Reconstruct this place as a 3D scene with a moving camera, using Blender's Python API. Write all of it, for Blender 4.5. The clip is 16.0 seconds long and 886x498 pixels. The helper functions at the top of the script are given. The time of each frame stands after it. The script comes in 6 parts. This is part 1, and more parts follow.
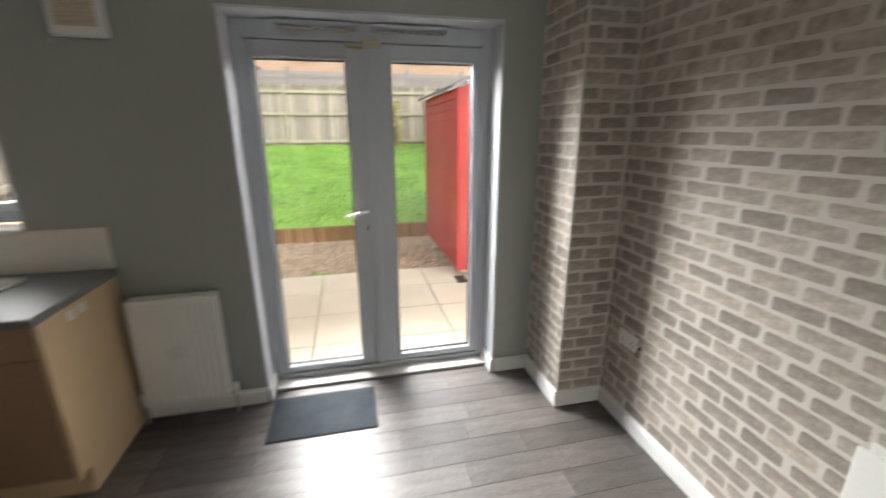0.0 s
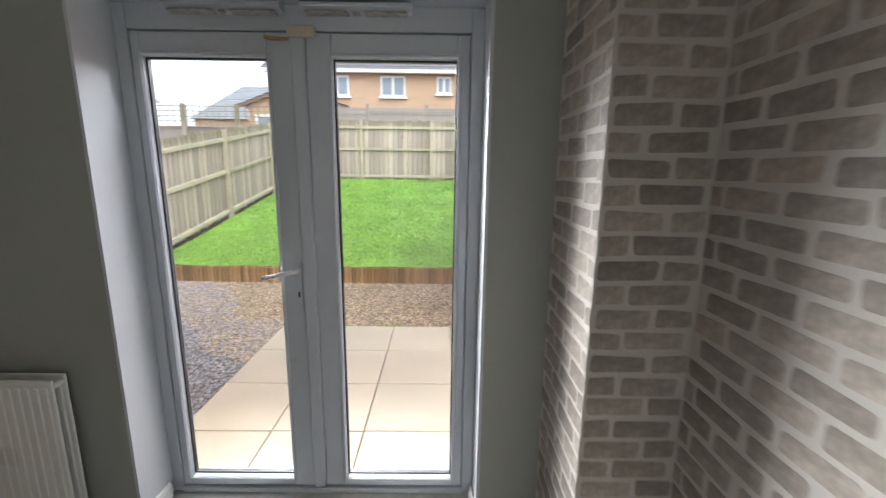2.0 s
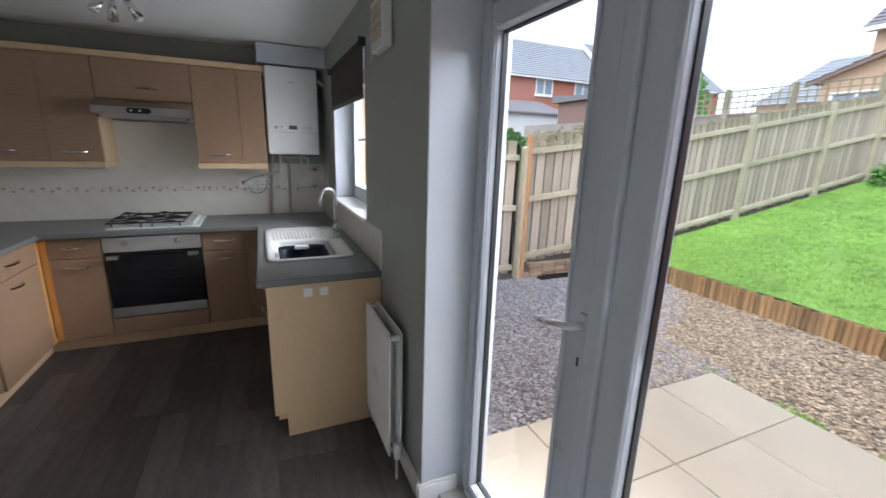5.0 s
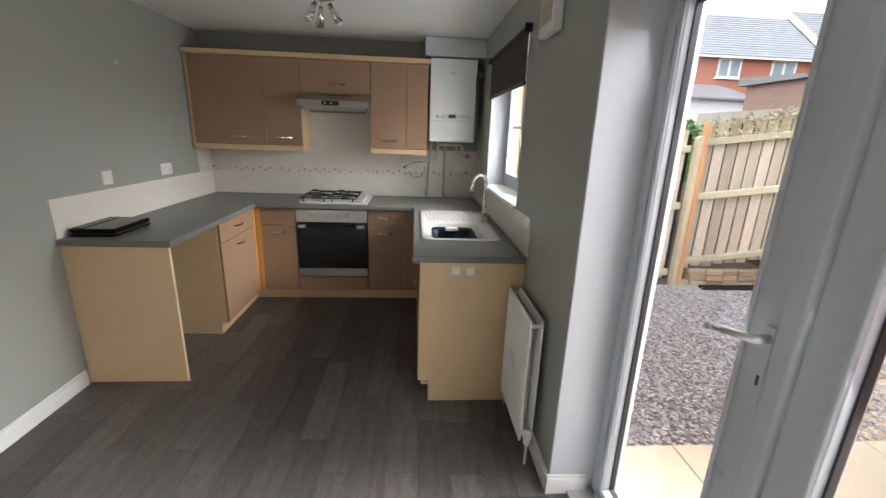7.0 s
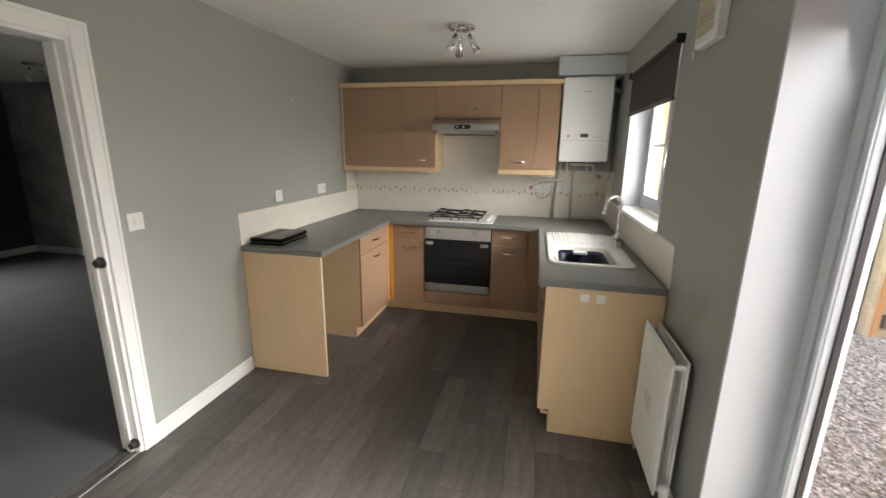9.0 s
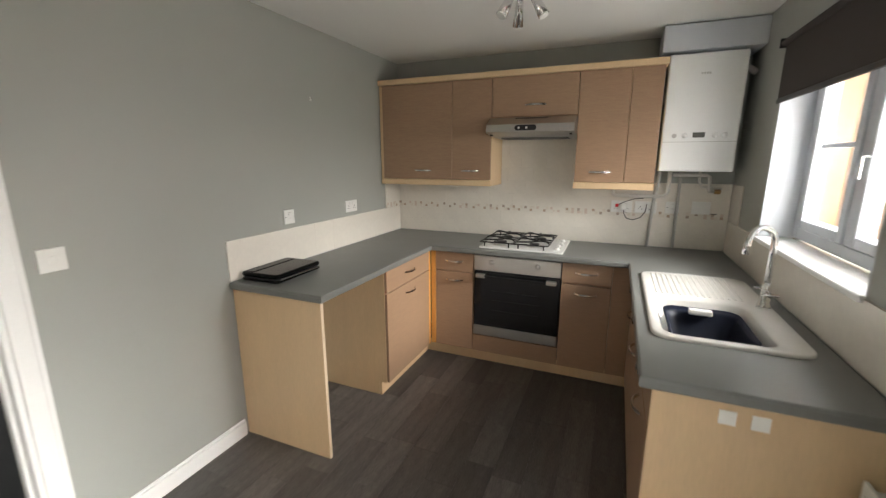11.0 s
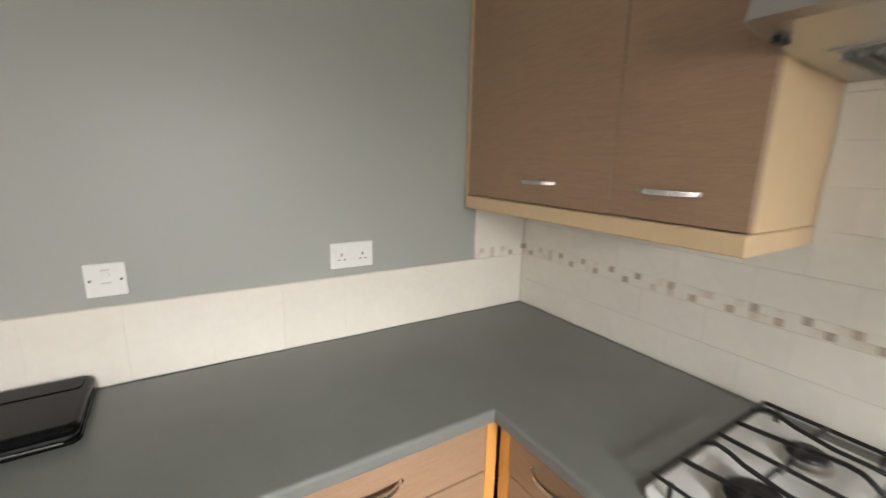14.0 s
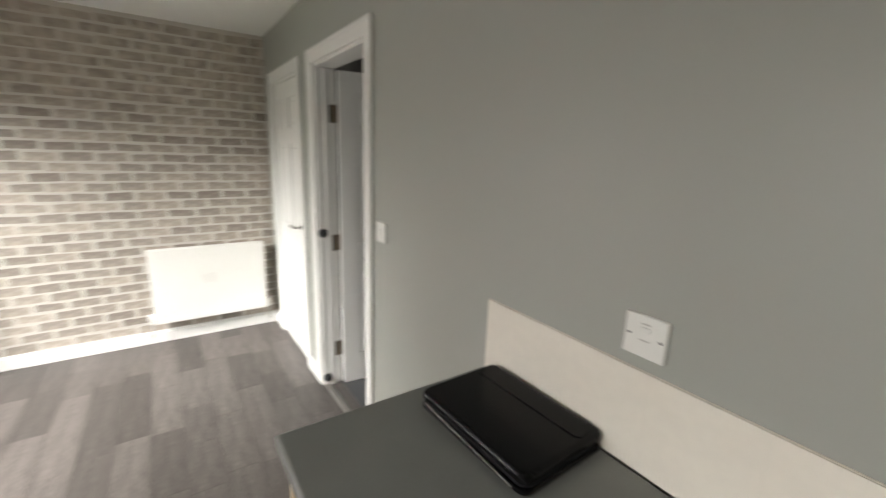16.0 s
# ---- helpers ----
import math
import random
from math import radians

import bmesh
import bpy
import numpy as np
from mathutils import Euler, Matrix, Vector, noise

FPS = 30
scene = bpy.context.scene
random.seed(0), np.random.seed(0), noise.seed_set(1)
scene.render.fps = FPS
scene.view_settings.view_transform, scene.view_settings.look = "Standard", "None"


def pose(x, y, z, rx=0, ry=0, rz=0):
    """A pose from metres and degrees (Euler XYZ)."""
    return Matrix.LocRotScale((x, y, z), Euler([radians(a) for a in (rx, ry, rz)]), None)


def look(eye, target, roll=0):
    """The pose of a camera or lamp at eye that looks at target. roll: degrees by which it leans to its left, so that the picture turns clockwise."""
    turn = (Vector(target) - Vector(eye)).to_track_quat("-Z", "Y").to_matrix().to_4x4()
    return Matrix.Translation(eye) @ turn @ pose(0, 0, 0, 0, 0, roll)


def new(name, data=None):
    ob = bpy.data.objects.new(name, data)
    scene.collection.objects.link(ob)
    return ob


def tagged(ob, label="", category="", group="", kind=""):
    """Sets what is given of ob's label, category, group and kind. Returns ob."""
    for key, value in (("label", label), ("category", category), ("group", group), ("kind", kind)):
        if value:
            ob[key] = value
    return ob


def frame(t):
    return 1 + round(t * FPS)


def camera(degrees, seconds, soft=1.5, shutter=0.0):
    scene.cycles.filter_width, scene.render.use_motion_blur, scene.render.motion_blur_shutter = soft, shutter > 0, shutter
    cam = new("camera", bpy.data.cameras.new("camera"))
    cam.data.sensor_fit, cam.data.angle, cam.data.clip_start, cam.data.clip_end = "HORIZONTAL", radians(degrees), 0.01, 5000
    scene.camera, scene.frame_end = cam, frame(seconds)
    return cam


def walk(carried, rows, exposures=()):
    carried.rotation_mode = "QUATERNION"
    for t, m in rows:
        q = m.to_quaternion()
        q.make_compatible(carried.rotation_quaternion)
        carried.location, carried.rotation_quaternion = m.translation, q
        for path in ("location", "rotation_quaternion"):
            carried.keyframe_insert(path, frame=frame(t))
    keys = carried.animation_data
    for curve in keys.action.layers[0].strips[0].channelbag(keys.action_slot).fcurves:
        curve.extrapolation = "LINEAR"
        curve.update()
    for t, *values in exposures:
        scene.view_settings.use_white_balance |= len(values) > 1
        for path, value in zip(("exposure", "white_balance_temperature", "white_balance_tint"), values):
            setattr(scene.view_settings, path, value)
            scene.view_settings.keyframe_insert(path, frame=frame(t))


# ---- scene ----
cam = camera(94.4, 16.0, 1.35, 0.45)
PATH = [
    (0, (3.325, 0.252, 1.588), (3.75, 2.125, 1.035), -0.2),
    (0.5, (3.453, 0.444, 1.566), (4.259, 2.228, 1.157), -0.8),
    (1, (3.676, 0.622, 1.565), (4.347, 2.468, 1.19), -0.1),
    (1.5, (3.873, 0.804, 1.575), (4.229, 2.734, 1.192), 0.5),
    (2, (4.03, 1.088, 1.553), (4.046, 3.05, 1.166), 0.7),
    (2.5, (4.142, 1.37, 1.546), (3.745, 3.285, 1.13), 0.9),
    (3, (4.241, 1.674, 1.596), (3.394, 3.429, 1.145), 1.4),
    (3.5, (4.22, 1.873, 1.601), (3.026, 3.408, 1.137), 1.7),
    (4, (4.173, 1.947, 1.584), (2.708, 3.242, 1.163), 1.6),
    (4.5, (4.166, 1.981, 1.589), (2.503, 2.998, 1.139), 1.8),
    (5, (4.211, 2.032, 1.572), (2.436, 2.818, 1.091), 1.8),
    (7.5, (4.229, 1.964, 1.55), (2.304, 1.965, 1.006), 1.5),
    (8, (4.227, 1.959, 1.557), (2.305, 1.81, 1.026), 0.8),
    (8.5, (4.231, 1.941, 1.559), (2.317, 1.653, 1.055), 1.0),
    (9, (4.23, 1.925, 1.563), (2.333, 1.502, 1.091), 0.8),
    (11.5, (3.018, 1.804, 1.548), (1.228, 1.019, 1.126), 0.0),
    (12, (2.625, 1.699, 1.544), (0.844, 0.885, 1.135), 0.2),
    (12.5, (2.234, 1.63, 1.531), (0.504, 0.709, 1.131), 0.4),
    (13, (1.884, 1.538, 1.519), (0.235, 0.471, 1.142), 0.7),
    (13.5, (1.539, 1.422, 1.53), (0.076, 0.11, 1.159), 0.9),
    (14, (1.232, 1.314, 1.518), (0.199, -0.345, 1.096), 1.3),
    (14.5, (1.03, 1.158, 1.565), (0.624, -0.725, 1.025), 1.7),
    (15, (1.0, 0.956, 1.563), (1.299, -0.946, 1.021), 0.1),
    (15.5, (1.012, 0.833, 1.531), (2.065, -0.807, 1.085), 1.4),
    (16, (1.044, 0.76, 1.539), (2.649, -0.342, 1.078), 2.1),
]
walk(cam, [(t, look(eye, target, roll)) for t, eye, target, roll in PATH],
     [(0, 0.52, 6300, 10), (0.6, 0.48, 6300, 10), (1.2, 0.4, 6250, 10), (2, 0.45, 6000, 10), (3.5, 0.42, 5800, 10), (4.5, 0.38, 5650, 10), (5, 0.48, 5600, 10),
      (7.5, 0.95, 6350, 10), (9, 1.2, 6500, 10), (11.5, 1.28, 6450, 10), (13.3, 1.5, 6350, 10), (14, 1.52, 6350, 10), (14.5, 1.68, 6350, 10), (15, 1.42, 6400, 10), (15.5, 1.2, 6450, 10), (16, 1.02, 6500, 10)])

# ---- world, sun, exposure ----
world = bpy.data.worlds.new("overcast_sky")
scene.world = world
world.use_nodes = True
wn, wl = world.node_tree.nodes, world.node_tree.links
sky = wn.new("ShaderNodeTexSky")
sky.sky_type, sky.sun_disc = "NISHITA", False
sky.sun_elevation, sky.sun_rotation = radians(48), radians(148)
sky.air_density, sky.dust_density, sky.ozone_density = 1.0, 2.0, 1.0
veil = wn.new("ShaderNodeHueSaturation")
veil.inputs["Saturation"].default_value = 0.25
wl.new(sky.outputs["Color"], veil.inputs["Color"])
wl.new(veil.outputs["Color"], wn["Background"].inputs["Color"])
wn["Background"].inputs["Strength"].default_value = 0.245
sun = new("sun", bpy.data.lights.new("sun", "SUN"))
sun.data.energy, sun.data.angle, sun.data.color = 1.0, radians(80), (1.0, 0.98, 0.95)
sun.matrix_world = look((0, 0, 0), (math.sin(radians(148)) * -0.67, math.cos(radians(148)) * -0.67, -0.74))


def daylight(name, place, toward, w, h, watts, spread=180):
    """The sky's light as it falls through an opening."""
    lamp = new(name, bpy.data.lights.new(name, "AREA"))
    lamp.data.shape, lamp.data.size, lamp.data.size_y = "RECTANGLE", w, h
    lamp.data.energy, lamp.data.color = watts, (1.0, 0.975, 0.93)
    lamp.data.spread = radians(spread)
    lamp.data.cycles.use_multiple_importance_sampling = False
    lamp.matrix_world = look(place, toward)
    return lamp


daylight("daylight_doors", (2.9, 4.6, 2.88), (3.6, 2.4, 1.5), 1.7, 1.7, 150, 76)
daylight("daylight_doors_west", (4.3, 4.4, 3.0), (2.1, 1.4, 0.5), 1.4, 1.4, 6, 80)
daylight("daylight_door_opening", (3.48, 2.885, 1.05), (2.7, 0.6, 0.0), 1.25, 1.85, 5.5, 120)
daylight("daylight_window", (1.35, 3.9, 2.15), (1.0, 0.6, 0.45), 1.3, 0.8, 21, 90)
daylight("daylight_window_opening", (1.24, 2.835, 1.5), (1.0, 0.0, 1.4), 0.95, 0.65, 8.5, 170)
daylight("daylight_living_room", (1.45, -5.75, 1.35), (1.45, -5.3, 1.2), 0.8, 0.6, 50, 150)

# ---- building helpers ----
ORIGIN = {}


def thing(name, x, y, z, label="", category="", group="", kind=""):
    """An empty at the base of a thing, which parents its parts."""
    ob = new(name)
    ob.location, ob.empty_display_size = (x, y, z), 0.05
    ORIGIN[ob.name] = Vector((x, y, z))
    return tagged(ob, label, category, group, kind)


def part(name, bm, material, parent=None, label="", smooth=False):
    """Links a bmesh, given in world metres, as one mesh object under a thing or a part."""
    base = ORIGIN[parent.name] if parent else Vector((0, 0, 0))
    if parent:
        bmesh.ops.translate(bm, verts=bm.verts, vec=-base)
    me = bpy.data.meshes.new(name)
    if smooth:
        for f in bm.faces:
            f.smooth = True
    bm.to_mesh(me)
    bm.free()
    if material:
        me.materials.append(material)
    ob = new(name, me)
    ORIGIN[ob.name] = base
    if parent:
        ob.parent = parent
    if label:
        ob["label"] = label
    return ob


def box(x0, x1, y0, y1, z0, z1, bevel=0.0, seg=1, bm=None):
    bm = bm or bmesh.new()
    made = bmesh.ops.create_cube(bm, size=1.0, matrix=Matrix.Translation(((x0 + x1) / 2, (y0 + y1) / 2, (z0 + z1) / 2))
                                 @ Matrix.Diagonal((abs(x1 - x0), abs(y1 - y0), abs(z1 - z0), 1)))
    if bevel:
        edges = {e for v in made["verts"] for e in v.link_edges}
        bmesh.ops.bevel(bm, geom=list(edges), offset=bevel, segments=seg, affect="EDGES", profile=0.5)
    return bm


def boxes(rows, bevel=0.0):
    bm = bmesh.new()
    for r in rows:
        box(*r, bevel=bevel, bm=bm)
    return bm


def rod(a, b, r, sides=10, r2=None, bm=None):
    bm = bm or bmesh.new()
    a, b = Vector(a), Vector(b)
    m = Matrix.Translation((a + b) / 2) @ (b - a).to_track_quat("Z", "Y").to_matrix().to_4x4()
    bmesh.ops.create_cone(bm, cap_ends=True, segments=sides, radius1=r, radius2=r if r2 is None else r2, depth=(b - a).length, matrix=m)
    return bm


def tube(points, r, sides=8, bm=None, closed=False):
    """A bent tube through points, with mitred rings."""
    bm = bm or bmesh.new()
    pts = [Vector(p) for p in points]
    rings = []
    n = len(pts)
    side = None
    for i, p in enumerate(pts):
        a, b = pts[max(i - 1, 0)], pts[min(i + 1, n - 1)]
        d = (b - a).normalized()
        if side is None:
            side = d.orthogonal().normalized()
        side = (side - d * side.dot(d)).normalized()
        up = d.cross(side)
        rings.append([bm.verts.new(p + r * (math.cos(k * 2 * math.pi / sides) * side + math.sin(k * 2 * math.pi / sides) * up)) for k in range(sides)])
    for q, s in zip(rings, rings[1:]):
        for k in range(sides):
            bm.faces.new((q[k], q[(k + 1) % sides], s[(k + 1) % sides], s[k]))
    bm.faces.new(rings[0][::-1])
    bm.faces.new(rings[-1])
    return bm


def lathe(profile, centre, sides=20, axis="z", bm=None):
    """A turned shape from (radius, height) rows."""
    bm = bm or bmesh.new()
    turn = {"z": Matrix(), "y": Matrix.Rotation(radians(-90), 4, "X"), "x": Matrix.Rotation(radians(90), 4, "Y")}[axis]
    m = Matrix.Translation(centre) @ turn
    rings = [[bm.verts.new(m @ Vector((r * math.cos(k * 2 * math.pi / sides), r * math.sin(k * 2 * math.pi / sides), h))) for k in range(sides)] for r, h in profile]
    for q, s in zip(rings, rings[1:]):
        for k in range(sides):
            bm.faces.new((q[k], q[(k + 1) % sides], s[(k + 1) % sides], s[k]))
    bm.faces.new(rings[0][::-1])
    bm.faces.new(rings[-1])
    return bm


def prism(outline, plane, lo, hi, bevel=0.0, bm=None):
    """An outline of (u, v) pushed along the plane's missing axis: 'xy' along z, 'xz' along y, 'yz' along x."""
    bm = bm or bmesh.new()
    lay = {"xy": lambda u, v, w: (u, v, w), "xz": lambda u, v, w: (u, w, v), "yz": lambda u, v, w: (w, u, v)}[plane]
    low = [bm.verts.new(lay(u, v, lo)) for u, v in outline]
    high = [bm.verts.new(lay(u, v, hi)) for u, v in outline]
    n = len(outline)
    faces = [bm.faces.new(low[::-1]), bm.faces.new(high)]
    faces += [bm.faces.new((low[k], low[(k + 1) % n], high[(k + 1) % n], high[k])) for k in range(n)]
    bmesh.ops.recalc_face_normals(bm, faces=bm.faces)
    if bevel:
        bmesh.ops.bevel(bm, geom=list({e for f in faces for e in f.edges}), offset=bevel, segments=2, affect="EDGES", profile=0.5)
    return bm


def rounded(x0, x1, y0, y1, r, n=5):
    """The outline of a rectangle with round corners."""
    out = []
    for cx, cy, a in ((x1 - r, y1 - r, 0), (x0 + r, y1 - r, 90), (x0 + r, y0 + r, 180), (x1 - r, y0 + r, 270)):
        out += [(cx + r * math.cos(radians(a + 90 * k / n)), cy + r * math.sin(radians(a + 90 * k / n))) for k in range(n + 1)]
    return out


def raw(name, verts, faces, material, parent=None, smooth=False):
    me = bpy.data.meshes.new(name)
    me.from_pydata(verts, [], faces)
    if smooth:
        me.polygons.foreach_set("use_smooth", [True] * len(me.polygons))
    me.materials.append(material)
    ob = new(name, me)
    ORIGIN[ob.name] = Vector((0, 0, 0))
    if parent:
        ob.parent = parent
    return ob


def piece(name, me, parent, x, y, z, rz=0.0, sx=1.0, sy=1.0, sz=1.0, rx=0.0, ry=0.0):
    ob = new(name, me)
    ob.parent = parent
    ob.matrix_basis = pose(x, y, z, rx, ry, rz) @ Matrix.Diagonal((sx, sy, sz, 1))
    ORIGIN[ob.name] = Vector((0, 0, 0))
    return ob


def mesh_of(bm, name, material, smooth=False):
    me = bpy.data.meshes.new(name)
    if smooth:
        for f in bm.faces:
            f.smooth = True
    bm.to_mesh(me)
    bm.free()
    me.materials.append(material)
    return me


# ---- materials ----
def mat(name, col, rough=0.5, metal=0.0, var=0.08, scale=3.0, fine=60.0, bump=0.15, deep=0.002, rand=0.0, stretch=(1, 1, 1), tint=None,
        island=False, spec=0.5, rvar=0.08, mottle=0.5):
    """A surface of one colour with drift at two scales, fine relief, uneven gloss and, with rand, a shade of its own for each piece."""
    m = bpy.data.materials.new(name)
    m.use_nodes = True
    n, k = m.node_tree.nodes, m.node_tree.links
    b = n["Principled BSDF"]
    co = n.new("ShaderNodeTexCoord")
    mp = n.new("ShaderNodeMapping")
    mp.inputs["Scale"].default_value = stretch
    k.new(co.outputs["Object"], mp.inputs["Vector"])
    big, small = n.new("ShaderNodeTexNoise"), n.new("ShaderNodeTexNoise")
    for t, s, d in ((big, scale, 4), (small, fine, 3)):
        t.inputs["Scale"].default_value, t.inputs["Detail"].default_value = s, d
        k.new(mp.outputs["Vector"], t.inputs["Vector"])
    both = n.new("ShaderNodeMix")
    both.data_type = "FLOAT"
    both.inputs[0].default_value = mottle
    k.new(big.outputs["Fac"], both.inputs[2])
    k.new(small.outputs["Fac"], both.inputs[3])
    ramp = n.new("ShaderNodeValToRGB")
    other = tint or col
    ramp.color_ramp.elements[0].position, ramp.color_ramp.elements[1].position = 0.3, 0.7
    ramp.color_ramp.elements[0].color = (*[max(c * (1 - var), 0) for c in col], 1)
    ramp.color_ramp.elements[1].color = (*[min(c * (1 + var), 1) for c in other], 1)
    k.new(both.outputs[0], ramp.inputs["Fac"])
    out = ramp.outputs["Color"]
    if rand:
        hsv, mr = n.new("ShaderNodeHueSaturation"), n.new("ShaderNodeMapRange")
        if island:
            k.new(n.new("ShaderNodeNewGeometry").outputs["Random Per Island"], mr.inputs["Value"])
        else:
            k.new(n.new("ShaderNodeObjectInfo").outputs["Random"], mr.inputs["Value"])
        mr.inputs["To Min"].default_value, mr.inputs["To Max"].default_value = 1 - rand, 1 + rand
        k.new(mr.outputs["Result"], hsv.inputs["Value"])
        k.new(out, hsv.inputs["Color"])
        out = hsv.outputs["Color"]
    k.new(out, b.inputs["Base Color"])
    rr = n.new("ShaderNodeMapRange")
    rr.inputs["To Min"].default_value, rr.inputs["To Max"].default_value = max(rough - rvar, 0.02), min(rough + rvar, 1)
    k.new(big.outputs["Fac"], rr.inputs["Value"])
    k.new(rr.outputs["Result"], b.inputs["Roughness"])
    b.inputs["Metallic"].default_value = metal
    b.inputs["Specular IOR Level"].default_value = spec
    if bump:
        bp = n.new("ShaderNodeBump")
        bp.inputs["Strength"].default_value, bp.inputs["Distance"].default_value = bump, deep
        k.new(both.outputs[0], bp.inputs["Height"])
        k.new(bp.outputs["Normal"], b.inputs["Normal"])
    return m


def glass_mat(name):
    """Clear glass whose gloss grows towards grazing views."""
    m = bpy.data.materials.new(name)
    m.use_nodes = True
    n, k = m.node_tree.nodes, m.node_tree.links
    clear, shine, mix, lw = n.new("ShaderNodeBsdfTransparent"), n.new("ShaderNodeBsdfGlossy"), n.new("ShaderNodeMixShader"), n.new("ShaderNodeLayerWeight")
    shine.inputs["Roughness"].default_value = 0.01
    lw.inputs["Blend"].default_value = 0.5
    power, gain = n.new("ShaderNodeMath"), n.new("ShaderNodeMath")
    power.operation, gain.operation = "POWER", "MULTIPLY_ADD"
    power.inputs[1].default_value = 5.0
    gain.inputs[1].default_value, gain.inputs[2].default_value = 0.9, 0.03
    k.new(lw.outputs["Facing"], power.inputs[0])
    k.new(power.outputs[0], gain.inputs[0])
    k.new(gain.outputs[0], mix.inputs["Fac"])
    k.new(clear.outputs["BSDF"], mix.inputs[1])
    k.new(shine.outputs["BSDF"], mix.inputs[2])
    k.new(mix.outputs["Shader"], n["Material Output"].inputs["Surface"])
    return m


WALL = mat("grey_green_emulsion", (0.35, 0.36, 0.33), 0.45, var=0.03, scale=1.2, fine=220, bump=0.06, deep=0.001, mottle=0.3)
WHITE = mat("white_gloss_paint", (0.80, 0.80, 0.78), 0.32, var=0.03, scale=4, fine=120, bump=0.05, deep=0.001)
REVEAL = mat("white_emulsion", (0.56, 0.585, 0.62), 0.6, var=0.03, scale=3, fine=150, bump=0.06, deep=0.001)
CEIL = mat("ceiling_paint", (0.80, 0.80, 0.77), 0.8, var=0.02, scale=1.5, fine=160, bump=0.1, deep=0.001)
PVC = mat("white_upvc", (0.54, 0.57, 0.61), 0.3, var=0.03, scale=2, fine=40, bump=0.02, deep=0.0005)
GASKET = mat("black_rubber", (0.02, 0.02, 0.022), 0.5, var=0.1)
FLOORBASE = mat("vinyl_joint", (0.05, 0.045, 0.042), 0.6)
PLANK = mat("grey_brown_vinyl_plank", (0.066, 0.058, 0.053), 0.44, var=0.26, scale=2.6, fine=22, bump=0.12, deep=0.001, rand=0.31, stretch=(1.0, 9, 1), tint=(0.118, 0.105, 0.097), rvar=0.07)
MORTAR = mat("wallpaper_pale_joint", (0.57, 0.545, 0.50), 0.7, var=0.05, scale=5, fine=90, bump=0.1)
BRICKPAPER = mat("whitewashed_brick_paper", (0.25, 0.22, 0.187), 0.7, var=0.18, scale=17, fine=60, bump=0.35, deep=0.002, rand=0.25, tint=(0.41, 0.362, 0.312), mottle=0.3)
CARPET = mat("dark_grey_carpet", (0.075, 0.078, 0.082), 0.95, var=0.3, scale=3, fine=400, bump=0.6, deep=0.004)
DARKWALL = mat("charcoal_emulsion", (0.06, 0.055, 0.05), 0.6, var=0.08)
FRONT = mat("brown_wood_laminate", (0.31, 0.193, 0.121), 0.42, var=0.09, scale=5, fine=26, bump=0.06, deep=0.0006, stretch=(3, 3, 26), tint=(0.34, 0.216, 0.132))
MAPLE = mat("maple_laminate", (0.66, 0.48, 0.285), 0.42, var=0.06, scale=2, fine=20, bump=0.03, deep=0.0005, stretch=(6, 6, 1.2))
EDGING = mat("pale_maple_edging", (0.74, 0.60, 0.42), 0.42, var=0.05, scale=2, fine=20)
AMBER = mat("orange_wood_edge", (0.68, 0.33, 0.085), 0.4, var=0.08, scale=3, fine=30, stretch=(6, 6, 1))
WORKTOP = mat("grey_speckled_worktop", (0.17, 0.175, 0.165), 0.38, var=0.12, scale=6, fine=420, bump=0.05, deep=0.0005)
TILE = mat("cream_ceramic_tile", (0.76, 0.72, 0.645), 0.22, var=0.035, scale=6, fine=40, bump=0.05, deep=0.001, rand=0.012)
GROUT = mat("pale_grout", (0.73, 0.69, 0.615), 0.85)
STEEL = mat("brushed_steel", (0.52, 0.51, 0.49), 0.34, metal=1.0, var=0.06, scale=3, fine=160, bump=0.05, deep=0.0004, stretch=(1, 1, 14))
CHROME = mat("chrome", (0.78, 0.78, 0.78), 0.1, metal=1.0, var=0.03, bump=0.0)
BLACKGLASS = mat("black_oven_glass", (0.008, 0.008, 0.009), 0.07, var=0.2, bump=0.0, rvar=0.02)
BLACK = mat("black_plastic", (0.012, 0.012, 0.014), 0.4, var=0.2)
IRON = mat("black_enamel_wire", (0.014, 0.013, 0.013), 0.42, var=0.2)
LEATHER = mat("black_leatherette", (0.004, 0.004, 0.0045), 0.2, var=0.3, scale=8, fine=180, bump=0.15, deep=0.001, spec=0.14)
ENAMEL = mat("white_enamel", (0.80, 0.80, 0.78), 0.14, var=0.03, bump=0.0)
SINK = mat("cream_sink_ceramic", (0.72, 0.705, 0.665), 0.22, var=0.03, scale=5, bump=0.0)
PLASTIC = mat("white_plastic", (0.78, 0.78, 0.75), 0.3, var=0.03, bump=0.0)
RADIATOR = mat("radiator_enamel", (0.78, 0.775, 0.74), 0.3, var=0.03, scale=4, bump=0.03)
BOILER = mat("boiler_white", (0.82, 0.83, 0.81), 0.3, var=0.015, bump=0.0)
PALEPIPE = mat("cream_painted_pipe", (0.70, 0.68, 0.63), 0.4, var=0.06)
PIPE = mat("painted_grey_pipe", (0.50, 0.49, 0.46), 0.45, var=0.1)
BLIND = mat("dark_brown_blind_cloth", (0.055, 0.045, 0.042), 0.85, var=0.2, fine=260, bump=0.3)
MATMAT = mat("blue_grey_door_mat", (0.075, 0.09, 0.105), 0.95, var=0.3, scale=10, fine=300, bump=0.9, deep=0.006)
BRASS = mat("old_brass", (0.42, 0.30, 0.13), 0.4, metal=1.0, var=0.2)
CREAMPL = mat("yellowed_plastic", (0.60, 0.53, 0.40), 0.45, var=0.12)
